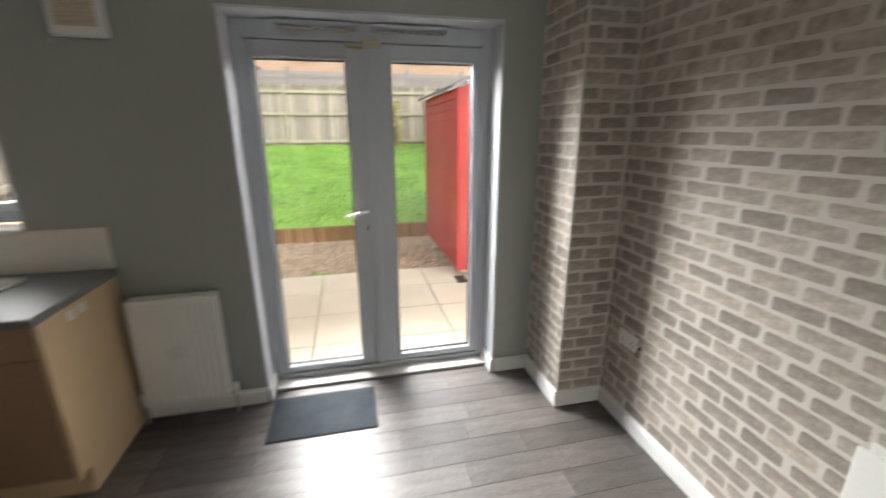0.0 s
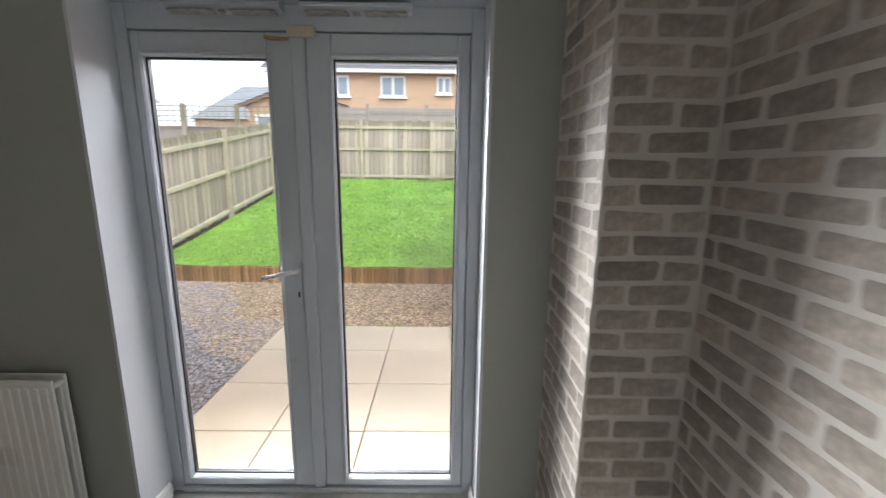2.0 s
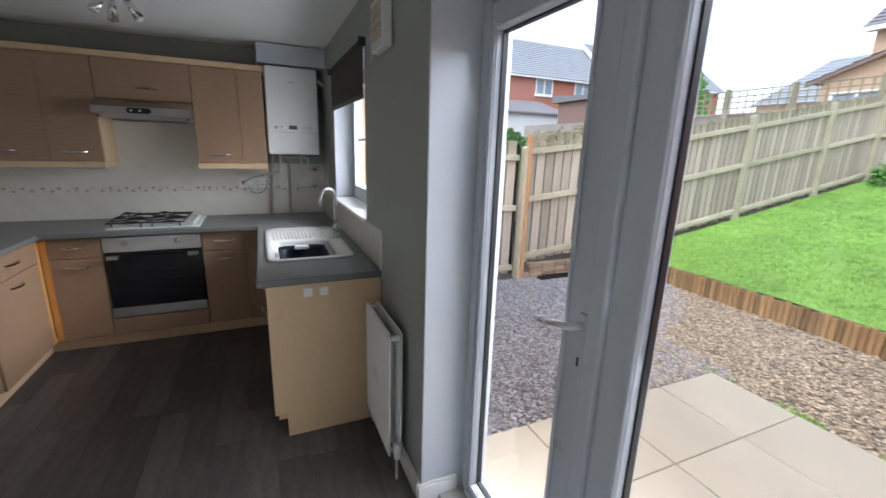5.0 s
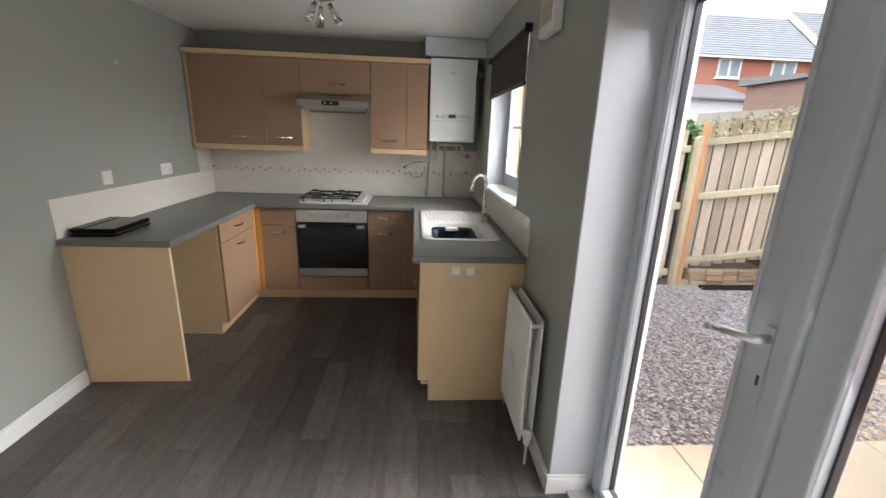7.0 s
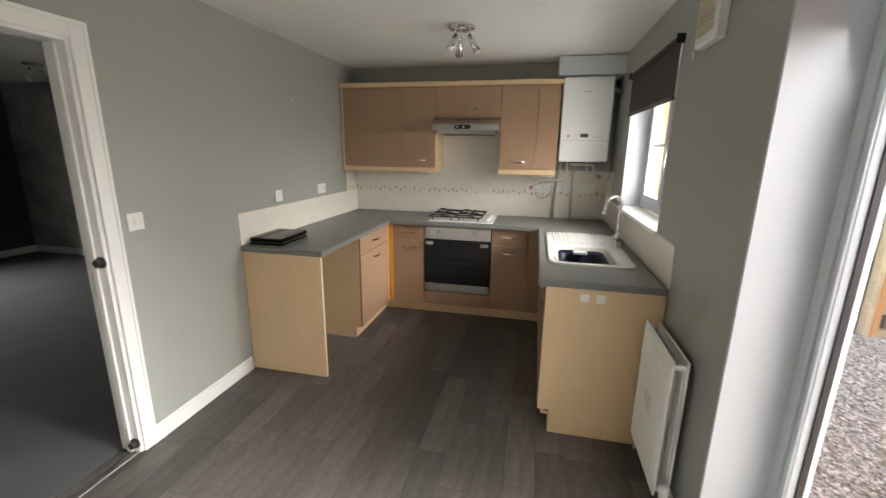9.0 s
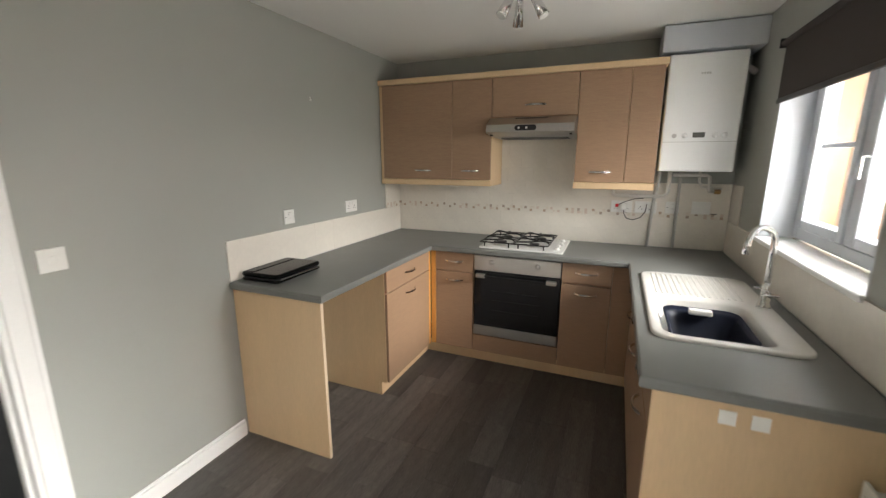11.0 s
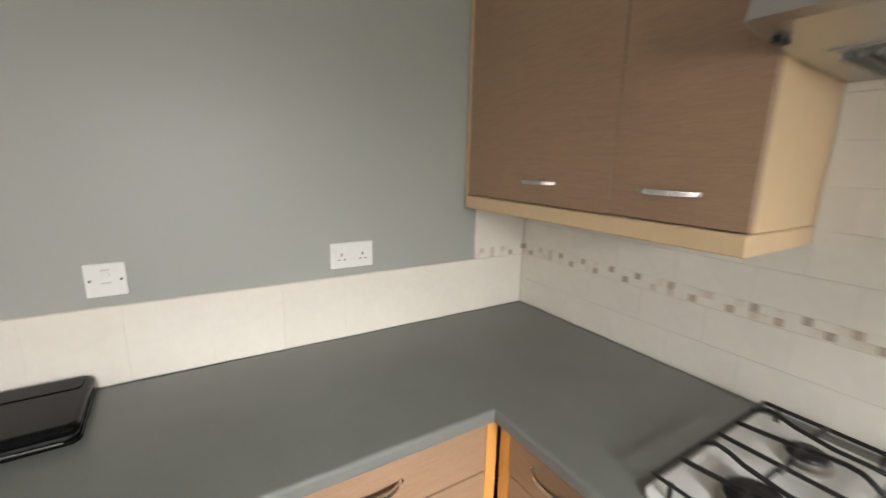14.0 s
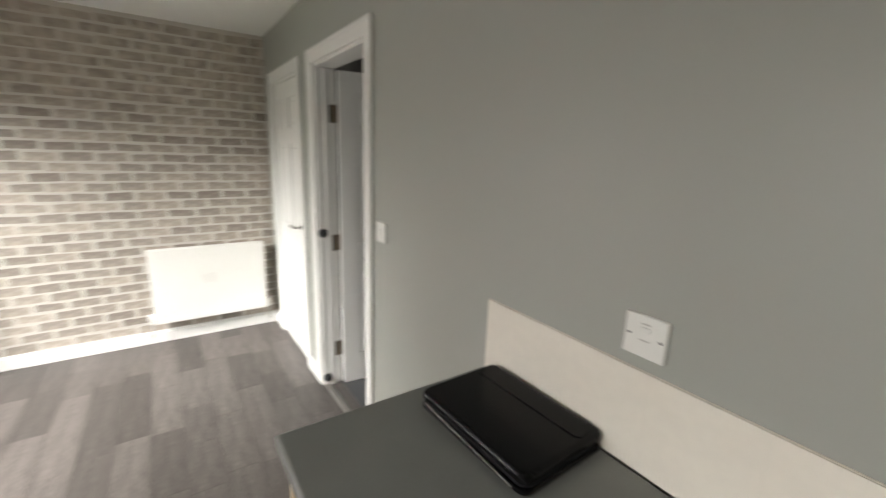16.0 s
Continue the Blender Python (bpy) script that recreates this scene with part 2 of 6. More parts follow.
SATIN = mat("satin_chrome", (0.86, 0.85, 0.83), 0.27, metal=1.0, var=0.03, bump=0.0)
HANDLE = mat("polished_strap_metal", (0.74, 0.73, 0.71), 0.17, metal=1.0, var=0.03, bump=0.0)
GLASS = glass_mat("window_glass")

# ---- the room ----
XW, YW, ZC = 4.74, 2.60, 2.36


def solid(name, rows, material, label, category, parent=None, bevel=0.0):
    ob = part(name, boxes(rows, bevel), material, parent, label)
    return tagged(ob, label, category, kind="structure")


# floor slab of the kitchen and the vinyl's joints; the planks lie on it
floor = solid("floor", [(-0.1, XW, -0.12, YW + 0.28, -0.12, -0.003)], FLOORBASE, "dark grey-brown wood-effect vinyl plank floor", "floor")
ceiling = solid("ceiling", [(-0.1, XW + 0.1, -0.12, YW + 0.3, ZC, ZC + 0.15)], CEIL, "plain white painted ceiling", "ceiling")
wall_west = solid("wall_west", [(-0.1, 0.0, -0.12, YW + 0.3, 0, ZC)], WALL, "grey-green painted wall behind kitchen cabinets", "wall")
DL, DR, DT = 2.757, 4.208, 2.168  # garden door opening
WL, WR, WB, WT = 0.66, 1.775, 1.125, 2.105  # window opening
def pierced(y0, y1):
    """The garden wall's slab with its two openings."""
    return [(0, WL, y0, y1, 0, ZC), (WL, WR, y0, y1, 0, WB), (WL, WR, y0, y1, WT, ZC), (WR, DL, y0, y1, 0, ZC), (DL, DR, y0, y1, DT, ZC), (DR, XW + 0.1, y0, y1, 0, ZC)]


wall_north = solid("wall_north", pierced(YW, YW + 0.205), WALL, "grey painted wall with garden doors and window", "wall")
OUTER = mat("buff_facing_brick", (0.56, 0.355, 0.19), 0.8, var=0.16, scale=3, fine=40, bump=0.3, deep=0.004, stretch=(1, 1, 3))
solid("wall_north_outer", pierced(YW + 0.206, YW + 0.32), OUTER, "buff brick outer face of the garden wall", "wall")
OL, OR_, OT = 2.765, 3.50, 1.995  # doorway to the living room
CL, CR = 3.80, 4.50  # cupboard door
wall_south = solid("wall_south", [
    (0, OL, -0.12, 0, 0, ZC), (OL, OR_, -0.12, 0, OT, ZC), (OR_, CL, -0.12, 0, 0, ZC), (CL, CR, -0.12, 0, OT, ZC), (CR, XW + 0.1, -0.12, 0, 0, ZC)],
    WALL, "pale grey painted wall with two doors", "wall")
wall_east = solid("wall_east", [(XW, XW + 0.1, 0, YW, 0, ZC)], MORTAR, "whitewashed brick-effect feature wall", "wall")
BX, BY = 4.45, 2.165
chimney = solid("wall_boxing", [(BX, XW, BY, YW, 0, ZC)], MORTAR, "brick-papered boxed-in corner pillar", "wall")

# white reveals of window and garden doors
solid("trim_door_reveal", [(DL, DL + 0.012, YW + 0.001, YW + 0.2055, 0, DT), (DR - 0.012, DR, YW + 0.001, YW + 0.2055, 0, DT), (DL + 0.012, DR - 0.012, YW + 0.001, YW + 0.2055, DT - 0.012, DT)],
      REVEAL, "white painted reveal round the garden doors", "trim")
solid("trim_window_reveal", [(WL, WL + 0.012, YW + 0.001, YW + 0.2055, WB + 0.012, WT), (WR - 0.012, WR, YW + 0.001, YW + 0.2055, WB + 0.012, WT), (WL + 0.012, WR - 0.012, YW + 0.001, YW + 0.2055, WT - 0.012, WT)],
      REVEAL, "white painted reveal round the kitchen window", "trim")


def skirting(name, x0, x1, y0, y1, nx, ny):
    """A moulded skirting board with a thinner top edge."""
    bm = box(x0, x1, y0, y1, 0, 0.082, 0.002)
    t = 0.006
    box(x0 + (t if nx < 0 else 0), x1 - (t if nx > 0 else 0), y0 + (t if ny < 0 else 0), y1 - (t if ny > 0 else 0), 0.082, 0.096, 0.003, bm=bm)
    return tagged(part(name, bm, WHITE), "white painted skirting board", "skirting board", kind="structure")


S = 0.018
skirting("baseboard", 1.905, 2.695, 0, S, 0, 1)
skirting("baseboard", 3.575, 3.735, 0, S, 0, 1)
skirting("baseboard", 4.565, XW - S, 0, S, 0, 1)
skirting("baseboard", XW - S, XW, 0, BY - S, -1, 0)
skirting("baseboard", BX - S, XW, BY - S, BY, 0, -1)
skirting("baseboard", BX - S, BX, BY, YW - S, -1, 0)
skirting("baseboard", DR + 0.002, BX, YW - S, YW, 0, -1)
skirting("baseboard", 2.125, DL - 0.002, YW - S, YW, 0, -1)
skirting("baseboard", DR - 0.013 - S, DR - 0.013, YW - S, YW + 0.17, -1, 0)
skirting("baseboard", DL + 0.013, DL + 0.013 + S, YW - S, YW + 0.17, 1, 0)


# ---- garden doors ----
def leaf_frame(x0, x1, y0, y1, z0, z1, gx0, gx1, gz0, gz1):
    bm = boxes([(x0, gx0, y0, y1, z0, z1), (gx1, x1, y0, y1, z0, z1), (gx0, gx1, y0, y1, z0, gz0), (gx0, gx1, y0, y1, gz1, z1)], 0.004)
    return bm


FY0, FY1 = YW + 0.202, YW + 0.272
doors = thing("french_doors", (DL + DR) / 2, FY0, 0.0, "white uPVC glazed double garden doors, closed", "french doors", kind="structure")
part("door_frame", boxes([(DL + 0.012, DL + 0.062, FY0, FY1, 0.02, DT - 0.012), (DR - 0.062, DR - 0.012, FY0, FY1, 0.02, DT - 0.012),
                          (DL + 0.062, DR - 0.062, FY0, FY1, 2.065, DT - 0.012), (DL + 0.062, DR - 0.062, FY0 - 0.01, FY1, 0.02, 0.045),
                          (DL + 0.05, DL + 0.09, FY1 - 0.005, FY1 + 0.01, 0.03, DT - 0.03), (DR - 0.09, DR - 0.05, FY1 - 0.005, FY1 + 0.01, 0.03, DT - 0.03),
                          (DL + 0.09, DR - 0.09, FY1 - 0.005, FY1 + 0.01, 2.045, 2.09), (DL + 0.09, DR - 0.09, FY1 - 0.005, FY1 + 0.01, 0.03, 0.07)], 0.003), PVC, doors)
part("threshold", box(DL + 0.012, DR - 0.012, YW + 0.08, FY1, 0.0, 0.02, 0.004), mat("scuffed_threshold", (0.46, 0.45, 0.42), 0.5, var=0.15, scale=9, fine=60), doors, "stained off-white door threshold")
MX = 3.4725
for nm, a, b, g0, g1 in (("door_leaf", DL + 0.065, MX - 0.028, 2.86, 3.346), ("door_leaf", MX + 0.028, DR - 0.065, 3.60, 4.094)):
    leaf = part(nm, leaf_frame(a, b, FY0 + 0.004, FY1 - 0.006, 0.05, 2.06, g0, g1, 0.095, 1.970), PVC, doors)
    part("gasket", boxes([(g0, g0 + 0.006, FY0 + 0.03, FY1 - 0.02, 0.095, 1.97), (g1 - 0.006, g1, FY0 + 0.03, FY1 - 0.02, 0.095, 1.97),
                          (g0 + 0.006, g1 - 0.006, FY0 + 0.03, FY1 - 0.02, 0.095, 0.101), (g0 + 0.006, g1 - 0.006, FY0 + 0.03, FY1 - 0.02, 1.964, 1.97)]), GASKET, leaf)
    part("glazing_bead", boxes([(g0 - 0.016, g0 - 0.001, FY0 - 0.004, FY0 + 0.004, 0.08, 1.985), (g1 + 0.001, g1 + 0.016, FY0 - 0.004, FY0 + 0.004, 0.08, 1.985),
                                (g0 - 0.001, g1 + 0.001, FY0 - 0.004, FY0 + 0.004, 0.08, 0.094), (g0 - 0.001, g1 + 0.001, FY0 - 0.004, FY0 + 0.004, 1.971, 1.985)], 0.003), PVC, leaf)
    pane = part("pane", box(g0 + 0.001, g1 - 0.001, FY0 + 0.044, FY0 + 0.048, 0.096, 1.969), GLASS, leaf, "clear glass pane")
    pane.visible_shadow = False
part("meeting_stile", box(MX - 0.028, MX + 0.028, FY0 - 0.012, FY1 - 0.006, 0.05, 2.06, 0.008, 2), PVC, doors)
hx = 3.425
handle = part("handle_plate", box(hx - 0.014, hx + 0.014, FY0 - 0.006, FY0 + 0.005, 0.93, 1.15, 0.003), PVC, doors, "white lever handle plate")
part("lever", tube([(hx, FY0 - 0.004, 1.118), (hx, FY0 - 0.045, 1.118), (hx - 0.015, FY0 - 0.052, 1.117), (hx - 0.07, FY0 - 0.052, 1.104), (hx - 0.135, FY0 - 0.048, 1.088)], 0.0105, 10), SATIN, handle, "satin chrome lever", True)
part("keyhole", boxes([(hx - 0.004, hx + 0.004, FY0 - 0.0075, FY0 - 0.005, 0.995, 1.022)], 0.001), BLACK, handle)
GRIMY = mat("grimy_vent_plastic", (0.30, 0.285, 0.255), 0.55, var=0.3, scale=14, fine=60, tint=(0.45, 0.43, 0.39))
for a, b in ((2.99, 3.43), (3.50, 3.92)):
    v = part("trickle_vent", prism([(FY0 - 0.001, 2.118), (FY0 - 0.045, 2.124), (FY0 - 0.062, 2.134), (FY0 - 0.062, 2.147), (FY0 - 0.001, 2.153)], "yz", a, b, 0.002), PVC, doors, "off-white trickle vent")
    mid = (a + b) / 2
    part("vent_slide", boxes([(a + 0.02, mid - 0.03, FY0 - 0.058, FY0 - 0.012, 2.112, 2.1185), (mid + 0.03, b - 0.02, FY0 - 0.058, FY0 - 0.012, 2.112, 2.1185)], 0.002), GRIMY, v, "grimy grey vent slide")
    part("vent_catch", box(mid - 0.012, mid + 0.012, FY0 - 0.05, FY0 - 0.03, 2.108, 2.119, 0.002), GRIMY, v)
alarm = part("door_contact", box(MX - 0.03, MX + 0.075, FY0 - 0.035, FY0 - 0.013, 2.035, 2.075, 0.003), CREAMPL, doors, "yellowed plastic door contact")
part("bolt", tube([(MX - 0.03, FY0 - 0.02, 2.03), (MX - 0.08, FY0 - 0.02, 2.03), (MX - 0.12, FY0 - 0.02, 2.035)], 0.007, 8), BRASS, doors, "old brass bolt")

# ---- kitchen window ----
win = thing("window_1", (WL + WR) / 2, YW + 0.19, WB, "white uPVC kitchen window with glazing bar", "window", kind="structure")
WY0, WY1 = YW + 0.148, YW + 0.213
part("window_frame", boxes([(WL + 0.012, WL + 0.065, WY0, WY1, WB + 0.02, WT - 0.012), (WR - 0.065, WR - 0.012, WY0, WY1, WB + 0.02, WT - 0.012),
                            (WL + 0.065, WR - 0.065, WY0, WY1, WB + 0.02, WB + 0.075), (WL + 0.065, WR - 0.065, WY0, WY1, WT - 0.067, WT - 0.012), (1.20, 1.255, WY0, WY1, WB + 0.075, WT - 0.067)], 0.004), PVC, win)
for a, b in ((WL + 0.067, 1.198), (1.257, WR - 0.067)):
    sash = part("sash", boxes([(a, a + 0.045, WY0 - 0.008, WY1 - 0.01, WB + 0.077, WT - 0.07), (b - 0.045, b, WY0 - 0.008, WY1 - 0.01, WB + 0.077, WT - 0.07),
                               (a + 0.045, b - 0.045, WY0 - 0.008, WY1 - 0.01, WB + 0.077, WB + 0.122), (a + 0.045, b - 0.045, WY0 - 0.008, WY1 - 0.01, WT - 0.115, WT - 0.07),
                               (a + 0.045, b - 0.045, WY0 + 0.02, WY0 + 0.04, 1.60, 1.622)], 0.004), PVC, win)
    p = part("pane", box(a + 0.045, b - 0.045, WY0 + 0.028, WY0 + 0.032, WB + 0.122, WT - 0.115), GLASS, sash)
    p.visible_shadow = False
part("window_handle", tube([(1.29, WY0 - 0.01, 1.56), (1.29, WY0 - 0.03, 1.56), (1.29, WY0 - 0.03, 1.52), (1.29, WY0 - 0.03, 1.475)], 0.0055, 8), PLASTIC, win)
sill = tagged(part("window_sill", box(WL, WR, YW - 0.022, YW + 0.148, WB - 0.012, WB + 0.012, 0.006, 2), WHITE), "white gloss window sill", "window sill", kind="structure")
blind = thing("roller_blind", 1.22, YW - 0.016, 1.85, "dark brown fabric blind, pulled part way down", "blind")
part("cloth", box(WL + 0.02, WR + 0.012, YW - 0.016, YW - 0.0125, 1.85, WT + 0.012), BLIND, blind)
part("bottom_bar", box(WL + 0.02, WR + 0.012, YW - 0.021, YW - 0.008, 1.826, 1.8495, 0.003), BLACK, blind, "dark bottom bar")
part("roller", rod((WL + 0.012, YW - 0.02, WT + 0.012), (WR + 0.02, YW - 0.02, WT + 0.012), 0.016, 14), BLIND, blind)
for x in (WL + 0.008, WR + 0.022):
    part("bracket", box(x - 0.003, x + 0.003, YW - 0.04, YW, WT - 0.01, WT + 0.035, 0.001), BLACK, blind)


# ---- doors in the back wall ----
def architrave(name, x0, x1, top, parent):
    w = 0.068
    bm = boxes([(x0 - w, x0 + 0.004, 0.001, 0.016, 0, top + w), (x1 - 0.004, x1 + w, 0.001, 0.016, 0, top + w), (x0 + 0.004, x1 - 0.004, 0.001, 0.016, top - 0.004, top + w)], 0.003)
    for a, b in ((x0 - w, x0 - w + 0.018), (x1 + w - 0.018, x1 + w)):
        box(a, b, 0.016, 0.021, 0, top + w, 0.002, bm=bm)
    box(x0 - w + 0.018, x1 + w - 0.018, 0.016, 0.021, top + w - 0.018, top + w, 0.002, bm=bm)
    return part(name, bm, WHITE, parent)


def panel_door(x0, x1, z0, z1, y0, y1, parent, name="door_leaf"):
    """A six-panel leaf in the xz plane, with sunk panels and raised fields."""
    st, mid = 0.1, 0.085
    cx = (x0 + x1) / 2
    rows = [(z0 + 0.2, z0 + 0.78), (z0 + 0.96, z0 + 1.55), (z0 + 1.65, z1 - 0.11)]
    bm = boxes([(x0, x0 + st, y0, y1, z0, z1), (x1 - st, x1, y0, y1, z0, z1), (cx - mid / 2, cx + mid / 2, y0, y1, z0, z1)])
    last = z0
    for a, b in rows + [(z1, z1)]:
        for p, q in ((x0 + st, cx - mid / 2), (cx + mid / 2, x1 - st)):
            box(p, q, y0, y1, last, a, bm=bm)
        last = b
    leaf = part(name, bm, WHITE, parent)
    for a, b in rows:
        for p, q in ((x0 + st, cx - mid / 2), (cx + mid / 2, x1 - st)):
            fb = box(p, q, y0 + 0.009, y1 - 0.009, a, b)
            box(p + 0.028, q - 0.028, y0 + 0.003, y1 - 0.003, a + 0.028, b - 0.028, 0.006, bm=fb)
            part("door_panel", fb, WHITE, leaf)
    return leaf


d1 = thing("door_1", OR_, -0.06, 0, "white panelled door standing open into the living room", "door", kind="structure")
architrave("architrave", OL, OR_, OT, d1)
part("door_lining", boxes([(OL, OL + 0.02, -0.12, 0.0, 0, OT), (OR_ - 0.02, OR_, -0.12, 0.0, 0, OT), (OL + 0.02, OR_ - 0.02, -0.12, 0.0, OT - 0.02, OT),
                           (OL + 0.02, OL + 0.032, -0.075, -0.045, 0, OT - 0.02), (OR_ - 0.032, OR_ - 0.02, -0.075, -0.045, 0, OT - 0.02)], 0.002), WHITE, d1)
part("threshold_strip", box(OL + 0.02, OR_ - 0.02, -0.045, -0.005, 0.0, 0.007, 0.003), STEEL, d1, "silver metal threshold strip")
lf = panel_door(0.0, 0.70, 0.008, 1.965, -0.02, 0.02, None)
lf.parent = d1
swing = pose(-0.045, -0.065, 0, 0, 0, 180 + 84)
lf.matrix_basis = swing
HINGE = mat("dull_bronze_hinge", (0.16, 0.13, 0.10), 0.45, metal=0.7, var=0.15)
for z in (0.25, 0.965, 1.73):
    hg = part("hinge", boxes([(OR_ - 0.027, OR_ - 0.0205, -0.119, -0.077, z - 0.05, z + 0.05)], 0.001), HINGE, d1, "steel hinge")
    part("knuckle", rod((OR_ - 0.027, -0.122, z - 0.045), (OR_ - 0.027, -0.122, z + 0.045), 0.006, 8), HINGE, hg)
for x, d in ((OL + 0.02, 1), (OR_ - 0.02, -1)):
    for z in (0.055, 1.03):
        cup = tagged(part("gate_wall_cup", lathe([(0.028, 0), (0.028, 0.008), (0.022, 0.014), (0.018, 0.03), (0.0, 0.031)], (0, 0, 0), 14, "x"), BLACK), "black plastic safety gate wall cup", "gate fitting", "gate cups")
        cup.matrix_basis = pose(x, -0.022, z, 0, 0, 0 if d > 0 else 180)
part("strike_plate", box(OL + 0.0205, OL + 0.0225, -0.09, -0.05, 0.86, 0.98), STEEL, d1)

d2 = thing("door_2", (CL + CR) / 2, -0.06, 0, "white panelled cupboard door, closed", "door", kind="structure")
architrave("architrave", CL, CR, OT, d2)
part("door_lining", boxes([(CL, CL + 0.02, -0.12, 0, 0, OT), (CR - 0.02, CR, -0.12, 0, 0, OT), (CL + 0.02, CR - 0.02, -0.12, 0, OT - 0.02, OT)]), WHITE, d2)
l2 = panel_door(CL + 0.023, CR - 0.023, 0.008, OT - 0.023, -0.045, -0.008, d2)
part("handle", tube([(CL + 0.075, -0.008, 1.0), (CL + 0.075, 0.04, 1.0), (CL + 0.09, 0.048, 1.0), (CL + 0.18, 0.048, 1.0)], 0.009, 10), CHROME, l2, "chrome lever handle", True)
part("handle_rose", lathe([(0.024, 0), (0.024, 0.006), (0.02, 0.008)], (CL + 0.075, -0.008, 1.0), 16, "y"), CHROME, l2)

# ---- living room beyond the doorway ----
LX, LY = -0.25, -5.3
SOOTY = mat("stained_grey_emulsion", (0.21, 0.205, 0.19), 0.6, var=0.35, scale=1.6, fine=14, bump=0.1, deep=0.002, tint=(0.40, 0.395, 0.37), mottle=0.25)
tagged(part("floor_living_room", box(LX, XW, LY, -0.12, -0.1, 0.003), CARPET), "dark grey carpet in the living room", "carpet", kind="structure")
tagged(part("ceiling_living_room", box(LX, XW, LY, -0.12, ZC, ZC + 0.15), CEIL), "white ceiling of the living room", "ceiling", kind="structure")
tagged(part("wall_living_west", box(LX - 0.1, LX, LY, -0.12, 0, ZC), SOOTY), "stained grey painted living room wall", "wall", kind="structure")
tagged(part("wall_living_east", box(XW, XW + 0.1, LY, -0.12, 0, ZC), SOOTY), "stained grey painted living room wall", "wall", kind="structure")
LW0, LW1 = 1.11, 1.80
tagged(part("wall_living_south", boxes([(LX - 0.1, LW0, LY - 0.2, LY, 0, ZC), (LW1, XW + 0.1, LY - 0.2, LY, 0, ZC), (LW0, LW1, LY - 0.2, LY, 0, 0.815), (LW0, LW1, LY - 0.2, LY, 1.335, ZC)]), DARKWALL), "dark charcoal feature wall", "wall", kind="structure")
tagged(part("baseboard_living", boxes([(LX, LX + S, LY + S, -0.12, 0.003, 0.1), (LX, XW, LY, LY + S, 0.003, 0.1)], 0.003), WHITE), "white skirting board in living room", "skirting board", kind="structure")
w2 = thing("window_2", 1.455, LY - 0.1, 0.815, "small white two-light living room window", "window", kind="structure")
part("window_frame", boxes([(LW0, LW1, LY - 0.14, LY - 0.08, 0.815, 0.835), (LW0, LW1, LY - 0.14, LY - 0.08, 1.315, 1.335), (LW0, LW0 + 0.02, LY - 0.14, LY - 0.08, 0.835, 1.315),
                            (LW1 - 0.02, LW1, LY - 0.14, LY - 0.08, 0.835, 1.315), (1.43, 1.48, LY - 0.14, LY - 0.08, 0.835, 1.315)], 0.003), PVC, w2)
for a, b in ((LW0 + 0.02, 1.43), (1.48, LW1 - 0.02)):
    pane = part("pane", box(a, b, LY - 0.115, LY - 0.105, 0.835, 1.315), GLASS, w2)
    pane.visible_shadow = False

# ---- kitchen units ----
WTZ = 0.91


GROOVE = mat("dark_handle_groove", (0.05, 0.045, 0.04), 0.5, var=0.1, bump=0.0)


def bow_handle(parent, c, axis, out, length=0.135):
    """A flat strap handle bowed off the front, with fine grooves across its middle: c on the front, axis along it, out away from it."""
    c, a, o = Vector(c), Vector(axis), Vector(out)
    w = a.cross(o).normalized() * 0.0068
    bm, rings, mids = bmesh.new(), [], []
    for k in range(13):
        u = k / 12 * 2 - 1
        p = c + a * (u * length / 2) + o * (0.004 + 0.024 * (1 - abs(u) ** 2.6))
        t = o * 0.0032
        ww = w * (1.0 - 0.25 * u * u)
        rings.append([bm.verts.new(q) for q in (p - ww - t, p + ww - t, p + ww * 0.9 + t, p - ww * 0.9 + t)])
        mids.append(p + t)
    for q, r in zip(rings, rings[1:]):
        for k in range(4):
            bm.faces.new((q[k], q[(k + 1) % 4], r[(k + 1) % 4], r[k]))
    bm.faces.new(rings[0][::-1])
    bm.faces.new(rings[-1])
    for r in (0, 12):
        foot = sum((v.co for v in rings[r]), Vector()) / 4
        rod(foot - o * 0.004, foot + o * 0.001, 0.0062, 8, None, bm)
    bmesh.ops.recalc_face_normals(bm, faces=bm.faces)
    h = part("handle", bm, HANDLE, parent, "satin chrome strap handle", False)
    gm = bmesh.new()
    for k in range(9):
        p = mids[6] + a * ((k - 4) * 0.0085) - o * (0.0006 + 0.024 * (abs(k - 4) * 0.0085 / (length / 2)) ** 2.6)
        rod(p - w * 0.88, p + w * 0.88, 0.0011, 5, None, gm)
    part("grip_groove", gm, GROOVE, h, "dark fine grooves")
    return h


def front(name, parent, x0, x1, y0, y1, z0, z1):
    return part(name, box(x0, x1, y0, y1, z0, z1, 0.0015), FRONT, parent)


# drawers and doors of the leg along the back wall
u = thing("base_cabinet", 0.94, 0.3, 0, "brown wood-effect base cabinet with drawer over door", "kitchen cabinet", "base cabinets")
part("carcass", boxes([(0.64, 1.262, 0.02, 0.565, 0.10, 0.87)]), MAPLE, u, "maple-coloured carcass")
part("plinth", box(0.50, 1.255, 0.505, 0.522, 0.0, 0.10, 0.001), MAPLE, u, "maple plinth")
part("plinth_return", box(1.238, 1.255, 0.02, 0.504, 0.0, 0.10, 0.001), MAPLE, u)
dr = front("drawer_front", u, 0.632, 1.26, 0.567, 0.585, 0.722, 0.864)
bow_handle(dr, (0.946, 0.585, 0.80), (1, 0, 0), (0, 1, 0))
dd = front("door", u, 0.632, 1.26, 0.567, 0.585, 0.105, 0.716)
bow_handle(dd, (0.946, 0.585, 0.655), (1, 0, 0), (0, 1, 0))
